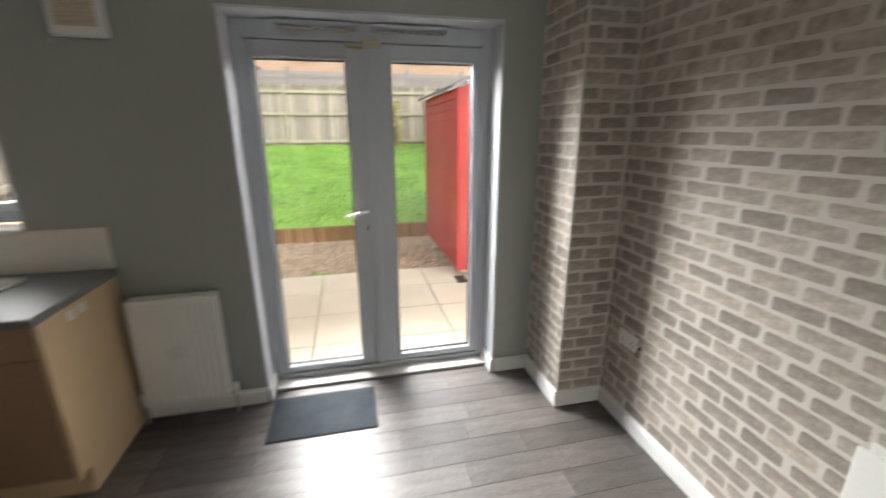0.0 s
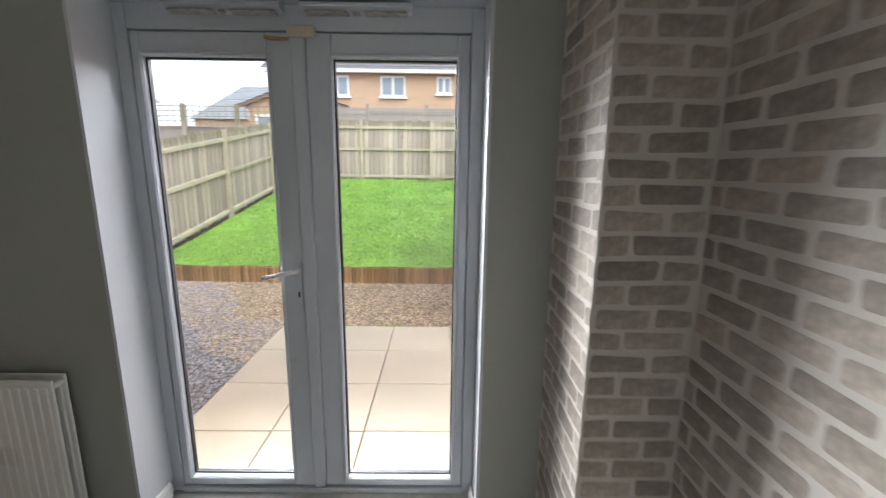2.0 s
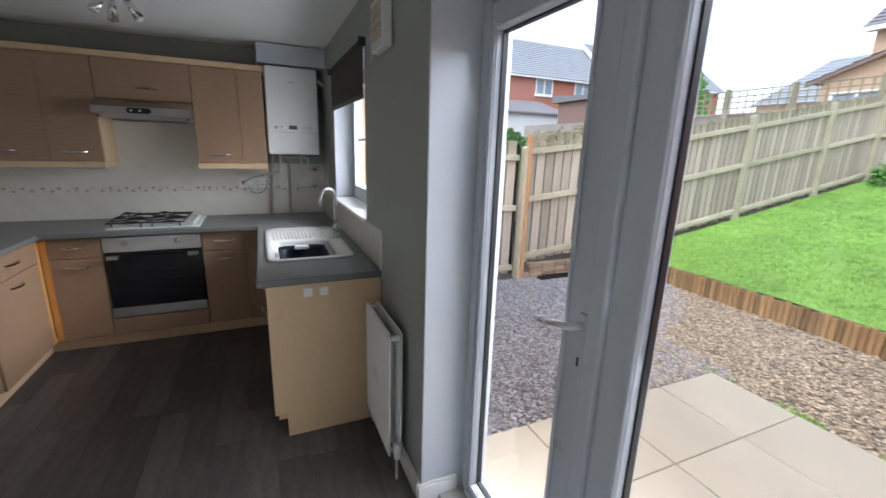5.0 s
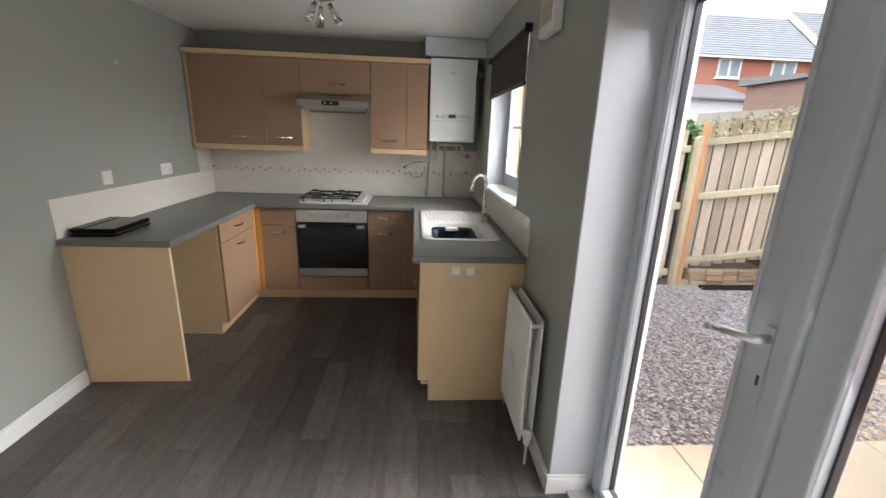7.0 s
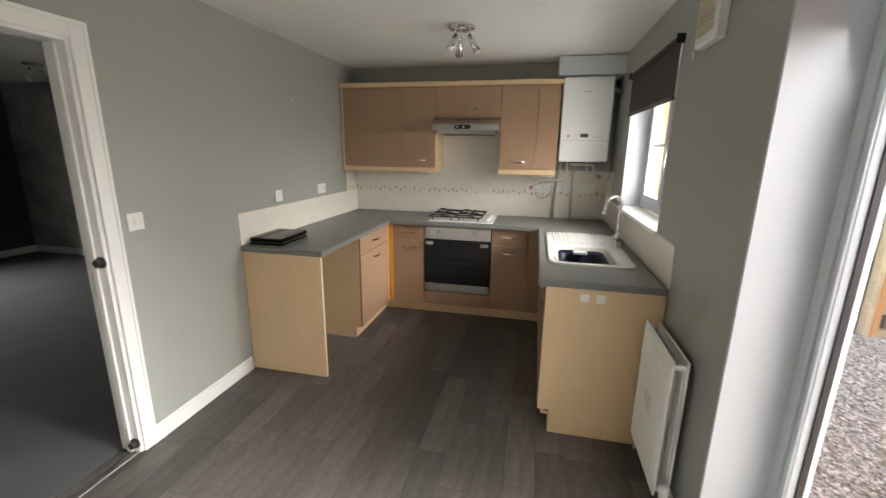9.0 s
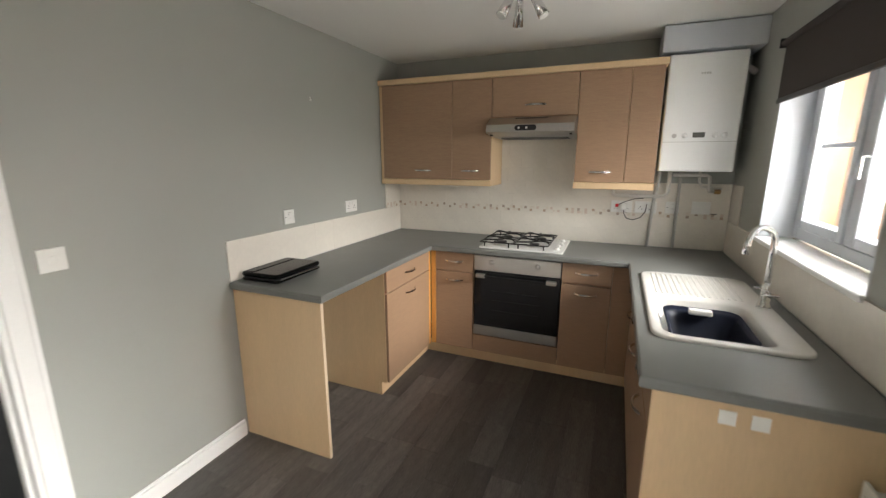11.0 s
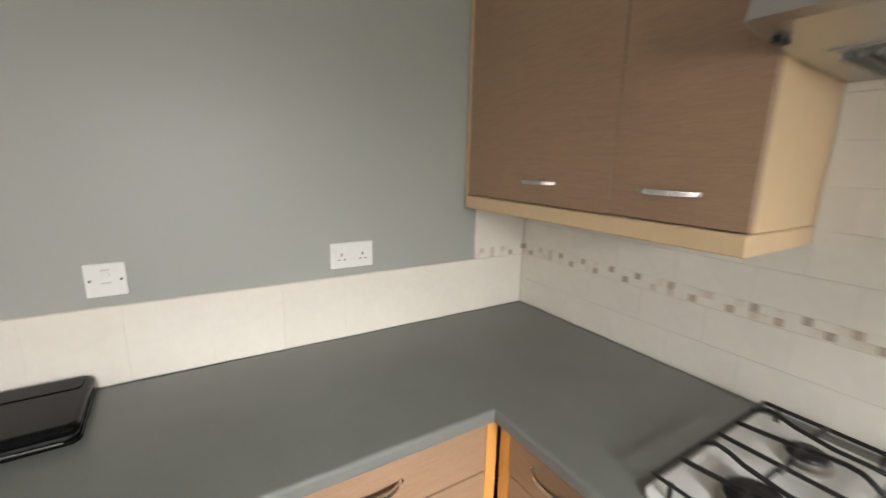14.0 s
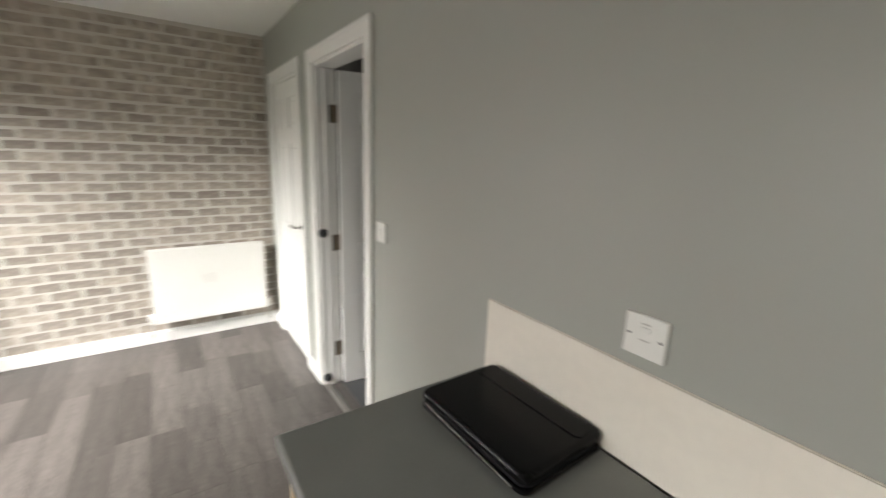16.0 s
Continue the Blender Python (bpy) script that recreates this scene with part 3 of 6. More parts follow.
post = tagged(part("corner_post", boxes([(0.596, 0.63, 0.567, 0.584, 0.105, 0.866), (0.567, 0.585, 0.585, 0.622, 0.105, 0.866)], 0.001), AMBER), "orange wood corner post between cabinets", "corner post")

v = thing("base_cabinet", 0.3, 0.78, 0, "narrow brown base cabinet with drawer beside the oven", "kitchen cabinet", "base cabinets")
part("carcass", boxes([(0.02, 0.565, 0.625, 0.93, 0.10, 0.87)]), MAPLE, v)
dr = front("drawer_front", v, 0.567, 0.585, 0.625, 0.928, 0.722, 0.864)
bow_handle(dr, (0.585, 0.776, 0.80), (0, 1, 0), (1, 0, 0))
dd = front("door", v, 0.567, 0.585, 0.625, 0.928, 0.105, 0.716)
bow_handle(dd, (0.585, 0.776, 0.655), (0, 1, 0), (1, 0, 0))

w = thing("base_cabinet", 0.3, 1.72, 0, "narrow brown base cabinet with drawer beside the oven", "kitchen cabinet", "base cabinets")
part("carcass", boxes([(0.02, 0.565, 1.565, 1.885, 0.10, 0.87)]), MAPLE, w)
dr = front("drawer_front", w, 0.567, 0.585, 1.565, 1.883, 0.722, 0.864)
bow_handle(dr, (0.585, 1.724, 0.80), (0, 1, 0), (1, 0, 0))
dd = front("door", w, 0.567, 0.585, 1.565, 1.883, 0.105, 0.716)
bow_handle(dd, (0.585, 1.724, 0.655), (0, 1, 0), (1, 0, 0))
part("filler", box(0.567, 0.583, 1.887, 2.02, 0.105, 0.866, 0.001), FRONT, w, "plain brown corner filler")
pl = tagged(part("plinth_board", box(0.503, 0.520, 0.524, 2.05, 0.0, 0.10, 0.001), MAPLE), "maple plinth board under the oven wall units", "plinth")

# built-in oven
ov = thing("oven", 0.3, 1.245, 0.22, "built-in stainless steel oven with black glass door", "oven")
part("cavity", box(0.03, 0.566, 0.94, 1.555, 0.235, 0.868), BLACK, ov)
fp = part("control_panel", box(0.566, 0.588, 0.935, 1.558, 0.748, 0.862, 0.003), STEEL, ov, "brushed steel control panel")
for y in (1.07, 1.40):
    kn = part("knob", lathe([(0.019, 0), (0.019, 0.006), (0.015, 0.01), (0.014, 0.024), (0.011, 0.026)], (0.588, y, 0.815), 16, "x"), STEEL, fp, "steel knob", True)
dg = part("oven_door", box(0.566, 0.59, 0.938, 1.556, 0.318, 0.744, 0.003), BLACKGLASS, ov, "black glass oven door")
part("door_strip", box(0.566, 0.5915, 0.938, 1.556, 0.243, 0.316, 0.003), STEEL, ov, "steel strip under the door")
for y in (0.99, 1.50):
    part("handle_bracket", box(0.59, 0.622, y - 0.035, y + 0.035, 0.698, 0.728, 0.006, 2), STEEL, dg, "steel handle bracket")
part("handle_bar", box(0.608, 0.62, 0.99, 1.50, 0.706, 0.722, 0.004), BLACKGLASS, dg, "black handle bar")
part("window_frame_line", boxes([(0.5902, 0.5908, 1.07, 1.42, 0.60, 0.602), (0.5902, 0.5908, 1.07, 1.42, 0.53, 0.532), (0.5902, 0.5908, 1.07, 1.42, 0.45, 0.452)]), mat("dim_oven_rack", (0.05, 0.05, 0.05), 0.4, metal=0.6), dg)
tagged(part("oven_filler", box(0.567, 0.585, 0.932, 1.56, 0.105, 0.234, 0.001), FRONT), "brown wood-effect panel under the oven", "panel")

# open bay and end panel of the peninsula
ep = thing("end_panel", 1.877, 0.3, 0, "maple end panel of the empty appliance bay", "panel")
part("board", box(1.868, 1.886, 0.005, 0.5835, 0.0, 0.871, 0.001), MAPLE, ep)
part("edge_band", box(1.8675, 1.8865, 0.5838, 0.5855, 0.0, 0.871, 0.0004), EDGING, ep, "paler maple edge band")

# sink leg
s = thing("sink_cabinet", 1.35, 2.3, 0, "sink base cabinet with maple end panel and brown doors", "kitchen cabinet", "base cabinets")
part("carcass", boxes([(0.60, 2.086, 2.03, 2.03 + 0.02, 0.10, 0.87), (0.60, 2.086, 2.05, 2.585, 0.10, 0.12)]), MAPLE, s)
part("end_panel", prism([(2.012, 0.14), (2.075, 0.14), (2.075, 0.0), (2.595, 0.0), (2.595, 0.871), (2.012, 0.871)], "yz", 2.087, 2.105), MAPLE, s, "maple end panel with two patches")
for a, b in ((0.64, 1.11), (1.114, 1.59), (1.594, 2.083)):
    dr = front("drawer_front", s, a, b, 2.010, 2.028, 0.722, 0.864)
    bow_handle(dr, ((a + b) / 2, 2.010, 0.80), (1, 0, 0), (0, -1, 0))
    dd = front("door", s, a, b, 2.010, 2.028, 0.14, 0.716)
    bow_handle(dd, ((a + b) / 2, 2.010, 0.655), (1, 0, 0), (0, -1, 0))
part("plinth", box(0.521, 2.086, 2.075, 2.09, 0.0, 0.10, 0.001), MAPLE, s)
for y in (2.21, 2.29):
    part("patch", box(2.105, 2.1065, y - 0.022, y + 0.022, 0.80, 0.845, 0.0005), PLASTIC, s, "small white sticky patch")

SX0, SX1, SY0, SY1 = 0.83, 1.80, 2.025, 2.525
def worktop():
    """One U-shaped slab with the sink's cut-out and a rounded upper edge."""
    xs, ys = (0.008, 0.628, SX0 + 0.03, SX1 - 0.03, 1.905, 2.122), (0.008, 0.608, 1.972, 2.055, 2.50, 2.592)
    bm, at = bmesh.new(), {}
    for i in range(6):
        for j in range(6):
            at[(i, j)] = bm.verts.new((xs[i], ys[j], WTZ))
    corner = lambda i, j: at[(i, j)]
    for i in range(5):
        for j in range(5):
            if (j == 0 and i < 4) or (j == 1 and i == 0) or (j > 1 and not (j == 3 and i == 2)):
                bm.faces.new([corner(i, j), corner(i + 1, j), corner(i + 1, j + 1), corner(i, j + 1)])
    bmesh.ops.delete(bm, geom=[v for v in bm.verts if not v.link_faces], context="VERTS")
    tops = list(bm.faces)
    low = bmesh.ops.extrude_face_region(bm, geom=tops, use_keep_orig=True)
    bmesh.ops.translate(bm, verts=[g for g in low["geom"] if isinstance(g, bmesh.types.BMVert)], vec=(0, 0, -0.038))
    bmesh.ops.recalc_face_normals(bm, faces=bm.faces)
    rim = [e for e in bm.edges if len(e.link_faces) == 2 and abs(e.link_faces[0].normal.z - e.link_faces[1].normal.z) > 0.5]
    bmesh.ops.bevel(bm, geom=rim, offset=0.009, segments=3, affect="EDGES", profile=0.5)
    top = part("worktop", bm, WORKTOP)
    for x, y0, y1 in ((1.905, 0.018, 0.598), (2.122, 1.982, 2.582)):
        part("end_strip", box(x - 0.0005, x + 0.0012, y0, y1, WTZ - 0.029, WTZ - 0.009, 0.0004), WORKTOP, top, "grey laminate end strip")
    return tagged(top, "grey speckled laminate worktop with rounded front edge", "worktop")


worktop()


# sink: rim, drainer with grooves, bowl
def sink_unit():
    t = thing("sink", (SX0 + SX1) / 2, (SY0 + SY1) / 2, WTZ, "cream ceramic-look sink with ribbed drainer", "sink")
    z1 = WTZ + 0.012
    bx0, bx1, by0, by1 = 1.30, 1.765, 2.06, 2.43
    bm = bmesh.new()
    outer = rounded(SX0, SX1, SY0, SY1, 0.07, 6)
    inner = rounded(bx0, bx1, by0, by1, 0.06, 6)
    lo = [bm.verts.new((x, y, WTZ)) for x, y in outer]
    mid = [bm.verts.new((x, y, z1 - 0.003)) for x, y in outer]
    cx, cy = (SX0 + SX1) / 2, (SY0 + SY1) / 2
    top = [bm.verts.new((cx + (x - cx) * 0.985, cy + (y - cy) * 0.97, z1)) for x, y in outer]
    hole = [bm.verts.new((x, y, z1)) for x, y in inner]
    bcx, bcy = (bx0 + bx1) / 2, (by0 + by1) / 2
    lip = [bm.verts.new((bcx + (x - bcx) * 0.96, bcy + (y - bcy) * 0.96, z1 - 0.012)) for x, y in inner]
    base = [bm.verts.new((bcx + (x - bcx) * 0.88, bcy + (y - bcy) * 0.86, z1 - 0.15)) for x, y in inner]
    n = len(outer)
    for q, r in ((lo, mid), (mid, top), (hole, lip), (lip, base)):
        for k in range(n):
            bm.faces.new((q[k], q[(k + 1) % n], r[(k + 1) % n], r[k]))
    bm.faces.new(base)
    for k in range(n):
        bm.faces.new((top[k], top[(k + 1) % n], hole[(k + 1) % n], hole[k]))
    bmesh.ops.recalc_face_normals(bm, faces=bm.faces)
    body = part("basin", bm, SINK, t, "", True)
    for k in range(15):
        y = 2.082 + k * 0.0245
        rib = [(y - 0.0085, z1 - 0.001), (y - 0.005, z1 + 0.0014), (y, z1 + 0.0022), (y + 0.005, z1 + 0.0014), (y + 0.0085, z1 - 0.001)]
        part("drainer_rib", prism(rib, "yz", 0.885, 1.245), SINK, body)
    part("waste", lathe([(0.035, 0), (0.035, 0.004), (0.02, 0.005)], (bcx, bcy, z1 - 0.15), 18), CHROME, body)
    return t


sink_unit()
bowl = thing("washing_up_bowl", 1.53, 2.24, WTZ - 0.13, "dark navy washing-up bowl with white handle grip in the sink", "bowl")
bm = bmesh.new()
rows = []
for r, z in ((0.74, -0.134), (0.86, -0.04), (0.95, -0.018), (0.95, -0.013), (0.84, -0.035), (0.70, -0.128)):
    rows.append([bm.verts.new((1.535 + (x - 1.535) * r, 2.245 + (y - 2.245) * r, WTZ + z)) for x, y in rounded(1.33, 1.74, 2.09, 2.40, 0.06, 4)])
for q, r in zip(rows, rows[1:]):
    for k in range(len(q)):
        bm.faces.new((q[k], q[(k + 1) % len(q)], r[(k + 1) % len(q)], r[k]))
bm.faces.new(rows[0][::-1])
bm.faces.new(rows[-1])
NAVY = mat("navy_plastic", (0.005, 0.008, 0.02), 0.5, var=0.15, spec=0.2)
part("tub", bm, NAVY, bowl, "", True)
part("grip", box(1.365, 1.40, 2.20, 2.29, WTZ - 0.03, WTZ - 0.006, 0.006, 2), PLASTIC, bowl, "pale grip")
tap = thing("mixer_tap", 1.30, 2.485, WTZ, "chrome swan-neck mixer tap with two levers", "tap")
tx, ty = 1.31, 2.487
part("tap_body", lathe([(0.026, 0.0), (0.026, 0.012), (0.02, 0.02), (0.019, 0.10), (0.014, 0.115)], (tx, ty, WTZ + 0.012), 18), CHROME, tap, "", True)
arc = [(tx, ty, WTZ + 0.12), (tx, ty, WTZ + 0.30)]
for k in range(1, 11):
    a = radians(180 * k / 10)
    arc.append((tx + 0.035 * (1 - math.cos(a)), ty - 0.055 * (1 - math.cos(a)), WTZ + 0.30 + 0.065 * math.sin(a)))
arc.append((arc[-1][0] + 0.002, arc[-1][1] - 0.003, WTZ + 0.255))
part("spout", tube(arc, 0.0125, 12), CHROME, tap, "", True)
for d in (-1, 1):
    lv = part("lever", rod((tx + d * 0.018, ty, WTZ + 0.085), (tx + d * 0.06, ty, WTZ + 0.085), 0.011, 12), CHROME, tap)
    part("lever_cross", rod((tx + d * 0.055, ty - 0.03, WTZ + 0.085), (tx + d * 0.055, ty + 0.03, WTZ + 0.085), 0.006, 8), CHROME, lv)

# ---- hob ----
hb = thing("gas_hob", 0.31, 1.255, WTZ, "white enamel four-burner gas hob with black wire pan supports", "hob")
part("hob_plate", prism(rounded(0.06, 0.56, 0.955, 1.56, 0.02, 3), "xy", WTZ, WTZ + 0.012, 0.004), ENAMEL, hb)
for x, y, r in ((0.19, 1.085, 0.036), (0.42, 1.085, 0.05), (0.19, 1.34, 0.046), (0.42, 1.34, 0.036)):
    br = part("burner", lathe([(r + 0.012, 0.0), (r + 0.012, 0.006), (r, 0.01), (r, 0.016)], (x, y, WTZ + 0.012), 20), STEEL, hb, "steel burner ring")
    part("burner_cap", lathe([(r, 0.0), (r + 0.002, 0.004), (r - 0.004, 0.009), (0.004, 0.01)], (x, y, WTZ + 0.0285), 20), IRON, br, "black burner cap", True)
for y0, y1 in ((0.965, 1.205), (1.215, 1.455)):
    gr = part("pan_support", tube([(0.075, y0, WTZ + 0.045), (0.54, y0, WTZ + 0.045), (0.54, y1, WTZ + 0.045), (0.075, y1, WTZ + 0.045), (0.075, y0, WTZ + 0.045)], 0.005, 6), IRON, hb, "black wire pan support")
    ym = (y0 + y1) / 2
    for xc in (0.19, 0.42):
        for dy, e in ((-1, y0), (1, y1)):
            part("prong", tube([(xc + dy * 0.045, e, WTZ + 0.045), (xc + dy * 0.045, e - dy * 0.012, WTZ + 0.056), (xc + dy * 0.042, e - dy * 0.03, WTZ + 0.066), (xc + dy * 0.036, e - dy * 0.055, WTZ + 0.066),
                                (xc + dy * 0.030, e - dy * 0.085, WTZ + 0.060), (xc + dy * 0.030, ym - dy * 0.03, WTZ + 0.050), (xc + dy * 0.034, ym - dy * 0.09, WTZ + 0.047), (xc + dy * 0.034, 2 * ym - e, WTZ + 0.045)], 0.0052, 6), IRON, gr, "", True)
    for e, d in ((0.075, 1), (0.54, -1), (0.305, -1), (0.305, 1)):
        part("prong", tube([(e, ym, WTZ + 0.045), (e + d * 0.03, ym, WTZ + 0.05), (e + d * 0.045, ym, WTZ + 0.062), (e + d * 0.085, ym, WTZ + 0.062)], 0.0046, 6), IRON, gr)
    part("cross_bar", tube([(0.305, y0, WTZ + 0.045), (0.305, y1, WTZ + 0.045)], 0.005, 6), IRON, gr)
    for x in (0.08, 0.535):
        for y in (y0 + 0.03, y1 - 0.03):
            part("foot", rod((x, y, WTZ + 0.012), (x, y, WTZ + 0.045), 0.005, 6), IRON, gr)
for k in range(4):
    part("hob_knob", lathe([(0.018, 0.0), (0.018, 0.003), (0.015, 0.005), (0.013, 0.012), (0.01, 0.0135)], (0.14 + 0.11 * k, 1.51, WTZ + 0.012), 14), PLASTIC, hb, "white control knob", True)

# ---- wall units ----
WD = 0.31
def wall_cabinet(y0, y1, z0, splits, handles, label):
    t = thing("wall_cabinet", WD / 2, (y0 + y1) / 2, z0, label, "kitchen cabinet", "wall cabinets")
    part("carcass", box(0.001, WD, y0, y1, z0, 2.125, 0.001), MAPLE, t, "maple-coloured carcass")
    edges = [y0] + list(splits) + [y1]
    for a, b, h in zip(edges, edges[1:], handles):
        d = front("door", t, WD + 0.001, WD + 0.019, a + 0.0015, b - 0.0015, z0 + 0.002, 2.123)
        if h is not None:
            bow_handle(d, (WD + 0.019, h[0], h[1]), (0, 1, 0), (1, 0, 0))
    return t


wall_cabinet(0.035, 0.966, 1.392, [0.652], [(0.40, 1.46), (0.80, 1.46)], "brown wood-effect double wall cabinet with chrome handles")
wall_cabinet(0.968, 1.575, 1.845, [], [(1.285, 1.925)], "brown wood-effect bridge cabinet above the cooker hood")
wall_cabinet(1.577, 2.085, 1.392, [1.898], [(1.745, 1.462), None], "brown wood-effect wall cabinet beside the boiler")
tagged(part("cornice", box(0.002, 0.352, 0.01, 2.10, 2.1255, 2.166, 0.004), MAPLE), "pale maple cornice along the wall cabinets", "cornice")
tagged(part("pelmet", boxes([(0.002, 0.335, 0.035, 0.968, 1.345, 1.3905)], 0.003), MAPLE), "pale maple pelmet under the double wall cabinet", "pelmet")
tagged(part("pelmet", boxes([(0.002, 0.335, 1.572, 2.086, 1.345, 1.3905)], 0.003), MAPLE), "pale maple pelmet under the wall cabinet", "pelmet")
tagged(part("filler_strip", box(0.002, 0.325, 0.010, 0.034, 1.345, 2.125, 0.001), MAPLE), "maple filler strip beside the wall cabinet", "filler strip")

hood = thing("cooker_hood", 0.24, 1.27, 1.69, "slim brushed steel cooker hood with black switch panel", "cooker hood")
part("hood_body", prism([(0.002, 1.70), (0.30, 1.710), (0.465, 1.728), (0.485, 1.736), (0.470, 1.785), (0.40, 1.822), (0.36, 1.84), (0.002, 1.84)], "xz", 0.97, 1.573), STEEL, hood)
sw = part("switch_panel", prism(rounded(1.175, 1.325, -0.019, 0.019, 0.0185, 6), "yz", -0.005, 0.005, 0.001), BLACK, hood, "black switch panel")
sw.data.transform(Matrix.Translation((0.24, 1.27, 1.69)))
sw.data.transform(Matrix.Translation((0.478, 0, 1.760)) @ Matrix.Rotation(radians(-17), 4, "Y"))
sw.data.transform(Matrix.Translation((-0.24, -1.27, -1.69)))
for y in (1.205, 1.258):
    part("switch_button", box(0.477, 0.487, y - 0.007, y + 0.007, 1.753, 1.767, 0.002), PLASTIC, sw)
SLOT = mat("dull_filter_slot", (0.20, 0.20, 0.19), 0.6, var=0.15)
for y in (0.99, 1.545):
    part("filter_clip", box(0.385, 0.42, y - 0.008, y + 0.008, 1.712, 1.724, 0.002), BLACK, hood, "small black filter clip")
filt = part("grease_filter", prism([(0.05, 1.699), (0.31, 1.708), (0.31, 1.712), (0.05, 1.703)], "xz", 1.02, 1.52), STEEL, hood, "slotted grease filter")
for k in range(22):
    part("filter_slot", box(0.07, 0.29, 1.035 + k * 0.022, 1.045 + k * 0.022, 1.694 + 0.0015, 1.7055), SLOT, filt)
for k in range(16):
    part("vent_slot", box(0.375, 0.39, 1.16 + k * 0.0145, 1.169 + k * 0.0145, 1.826, 1.8345), BLACK, hood)

# ---- boiler ----
GREYLCD = mat("grey_display_glass", (0.11, 0.115, 0.105), 0.25, var=0.1, bump=0.0)
bo = thing("boiler", 0.14, 2.31, 1.47, "white wall-hung gas combi boiler with small display", "boiler")
part("casing", box(0.03, 0.285, 2.105, 2.525, 1.47, 2.188, 0.012, 3), BOILER, bo)
part("panel_joint", box(0.2845, 0.2862, 2.112, 2.518, 1.655, 1.658), PIPE, bo)
part("display", box(0.2845, 0.288, 2.278, 2.345, 1.683, 1.714, 0.001), GREYLCD, bo, "small dark display")
part("gauge", lathe([(0.014, 0), (0.014, 0.003), (0.011, 0.004)], (0.285, 2.175, 1.695), 14, "x"), STEEL, bo, "pressure gauge")
for y in (2.232, 2.40, 2.45):
    part("dial", lathe([(0.017, 0), (0.017, 0.004), (0.013, 0.01)], (0.285, y, 1.695), 14, "x"), BOILER, bo, "white control dial", True)
part("name_plate", boxes([(0.2845, 0.2865, 2.285 + k * 0.014, 2.294 + k * 0.014, 2.06, 2.072) for k in range(4)]), PIPE, bo, "small grey name bars")
part("flue_elbow", tube([(0.16, 2.526, 2.10), (0.16, 2.55, 2.10), (0.16, 2.58, 2.08), (0.16, 2.597, 2.07)], 0.02, 10), PIPE, bo)
tagged(part("flue_boxing", box(0.001, 0.305, 2.055, 2.598, 2.20, 2.352, 0.003), REVEAL), "pale grey boxing over the boiler flue", "boxing")

pipes = thing("boiler_pipes", 0.06, 2.3, 1.0, "grey painted pipes running from boiler to worktop", "pipes")
part("drop_pipe", tube([(0.05, 2.14, 1.47), (0.04, 2.13, 1.36), (0.03, 2.12, 1.3), (0.03, 2.10, WTZ)], 0.011, 8), PIPE, pipes, "", True)
part("drop_pipe", tube([(0.05, 2.27, 1.47), (0.035, 2.27, 1.4), (0.03, 2.27, WTZ)], 0.011, 8), PIPE, pipes, "", True)
part("side_pipe", tube([(0.06, 2.20, 1.47), (0.06, 2.20, 1.32), (0.05, 2.18, 1.29), (0.04, 2.14, 1.285), (0.03, 1.86, 1.285), (0.03, 1.84, 1.29), (0.03, 1.835, 1.34)], 0.013, 8), PALEPIPE, pipes, "", True)
part("valve_pipe", tube([(0.08, 2.22, 1.44), (0.08, 2.42, 1.44), (0.08, 2.44, 1.43), (0.08, 2.445, 1.35), (0.07, 2.45, 1.33), (0.05, 2.48, 1.33)], 0.012, 8), PALEPIPE, pipes, "", True)
part("valve_pipe", tube([(0.08, 2.38, 1.47), (0.08, 2.38, 1.40), (0.07, 2.40, 1.36), (0.05, 2.52, 1.35)], 0.009, 8), PALEPIPE, pipes, "", True)
part("valve", lathe([(0.014, 0), (0.018, 0.01), (0.018, 0.03), (0.012, 0.04)], (0.05, 2.48, 1.33), 12, "y"), BRASS, pipes)


# ---- sockets and switches ----
def socket(x, y, z, rz, gangs, label, kind="socket", rocker=True):
    """A wall plate lying in its own xz plane, facing -y; turned by rz."""
    w = 0.086 if gangs == 1 else 0.146
    t = thing(kind, 0, 0, 0, label, "wall socket" if kind != "light_switch" else "light switch")
    part("plate", box(-w / 2, w / 2, -0.009, 0, -0.043, 0.043, 0.002), PLASTIC, t)
    for g in range(gangs):
        c = 0 if gangs == 1 else (g * 2 - 1) * 0.036
        if kind == "light_switch":
            part("rocker", box(c - 0.012, c + 0.012, -0.012, -0.008, -0.016, 0.016, 0.002), PLASTIC, t)
        elif kind == "fused_spur":
            part("rocker", box(-0.009, 0.009, -0.012, -0.008, 0.008, 0.02, 0.001), PLASTIC, t)
            for half, low in ((0.009, 0.025), (0.010, -0.009)):
                part("marking", box(-half, half, -0.0096, -0.0088, low, low + 0.0028), PIPE, t)
            for side in (-0.034, 0.03):
                part("screw", box(side - 0.001, side + 0.005, -0.0096, -0.0088, -0.0025, 0.0025), IRON, t)
        else:
            part("rocker", box(c - 0.006 + (0.018 if c < 0 else -0.018), c + 0.006 + (0.018 if c < 0 else -0.018), -0.012, -0.008, 0.01, 0.03, 0.001), PLASTIC, t)
            part("pin_hole", boxes([(c - 0.002, c + 0.002, -0.0096, -0.0088, -0.002, 0.008), (c - 0.013, c - 0.006, -0.0096, -0.0088, -0.016, -0.012), (c + 0.006, c + 0.013, -0.0096, -0.0088, -0.016, -0.012)]), BLACK, t)
    t.matrix_basis = pose(x, y, z, 0, 0, rz)
    return t


socket(1.431, 0.0, 1.20, 180, 1, "white fused spur switch above the tiles", "fused_spur")
socket(0.779, 0.0, 1.20, 180, 2, "white double socket above the tiles")
socket(2.612, 0.0, 1.195, 180, 1, "white single light switch beside the doorway", "light_switch")

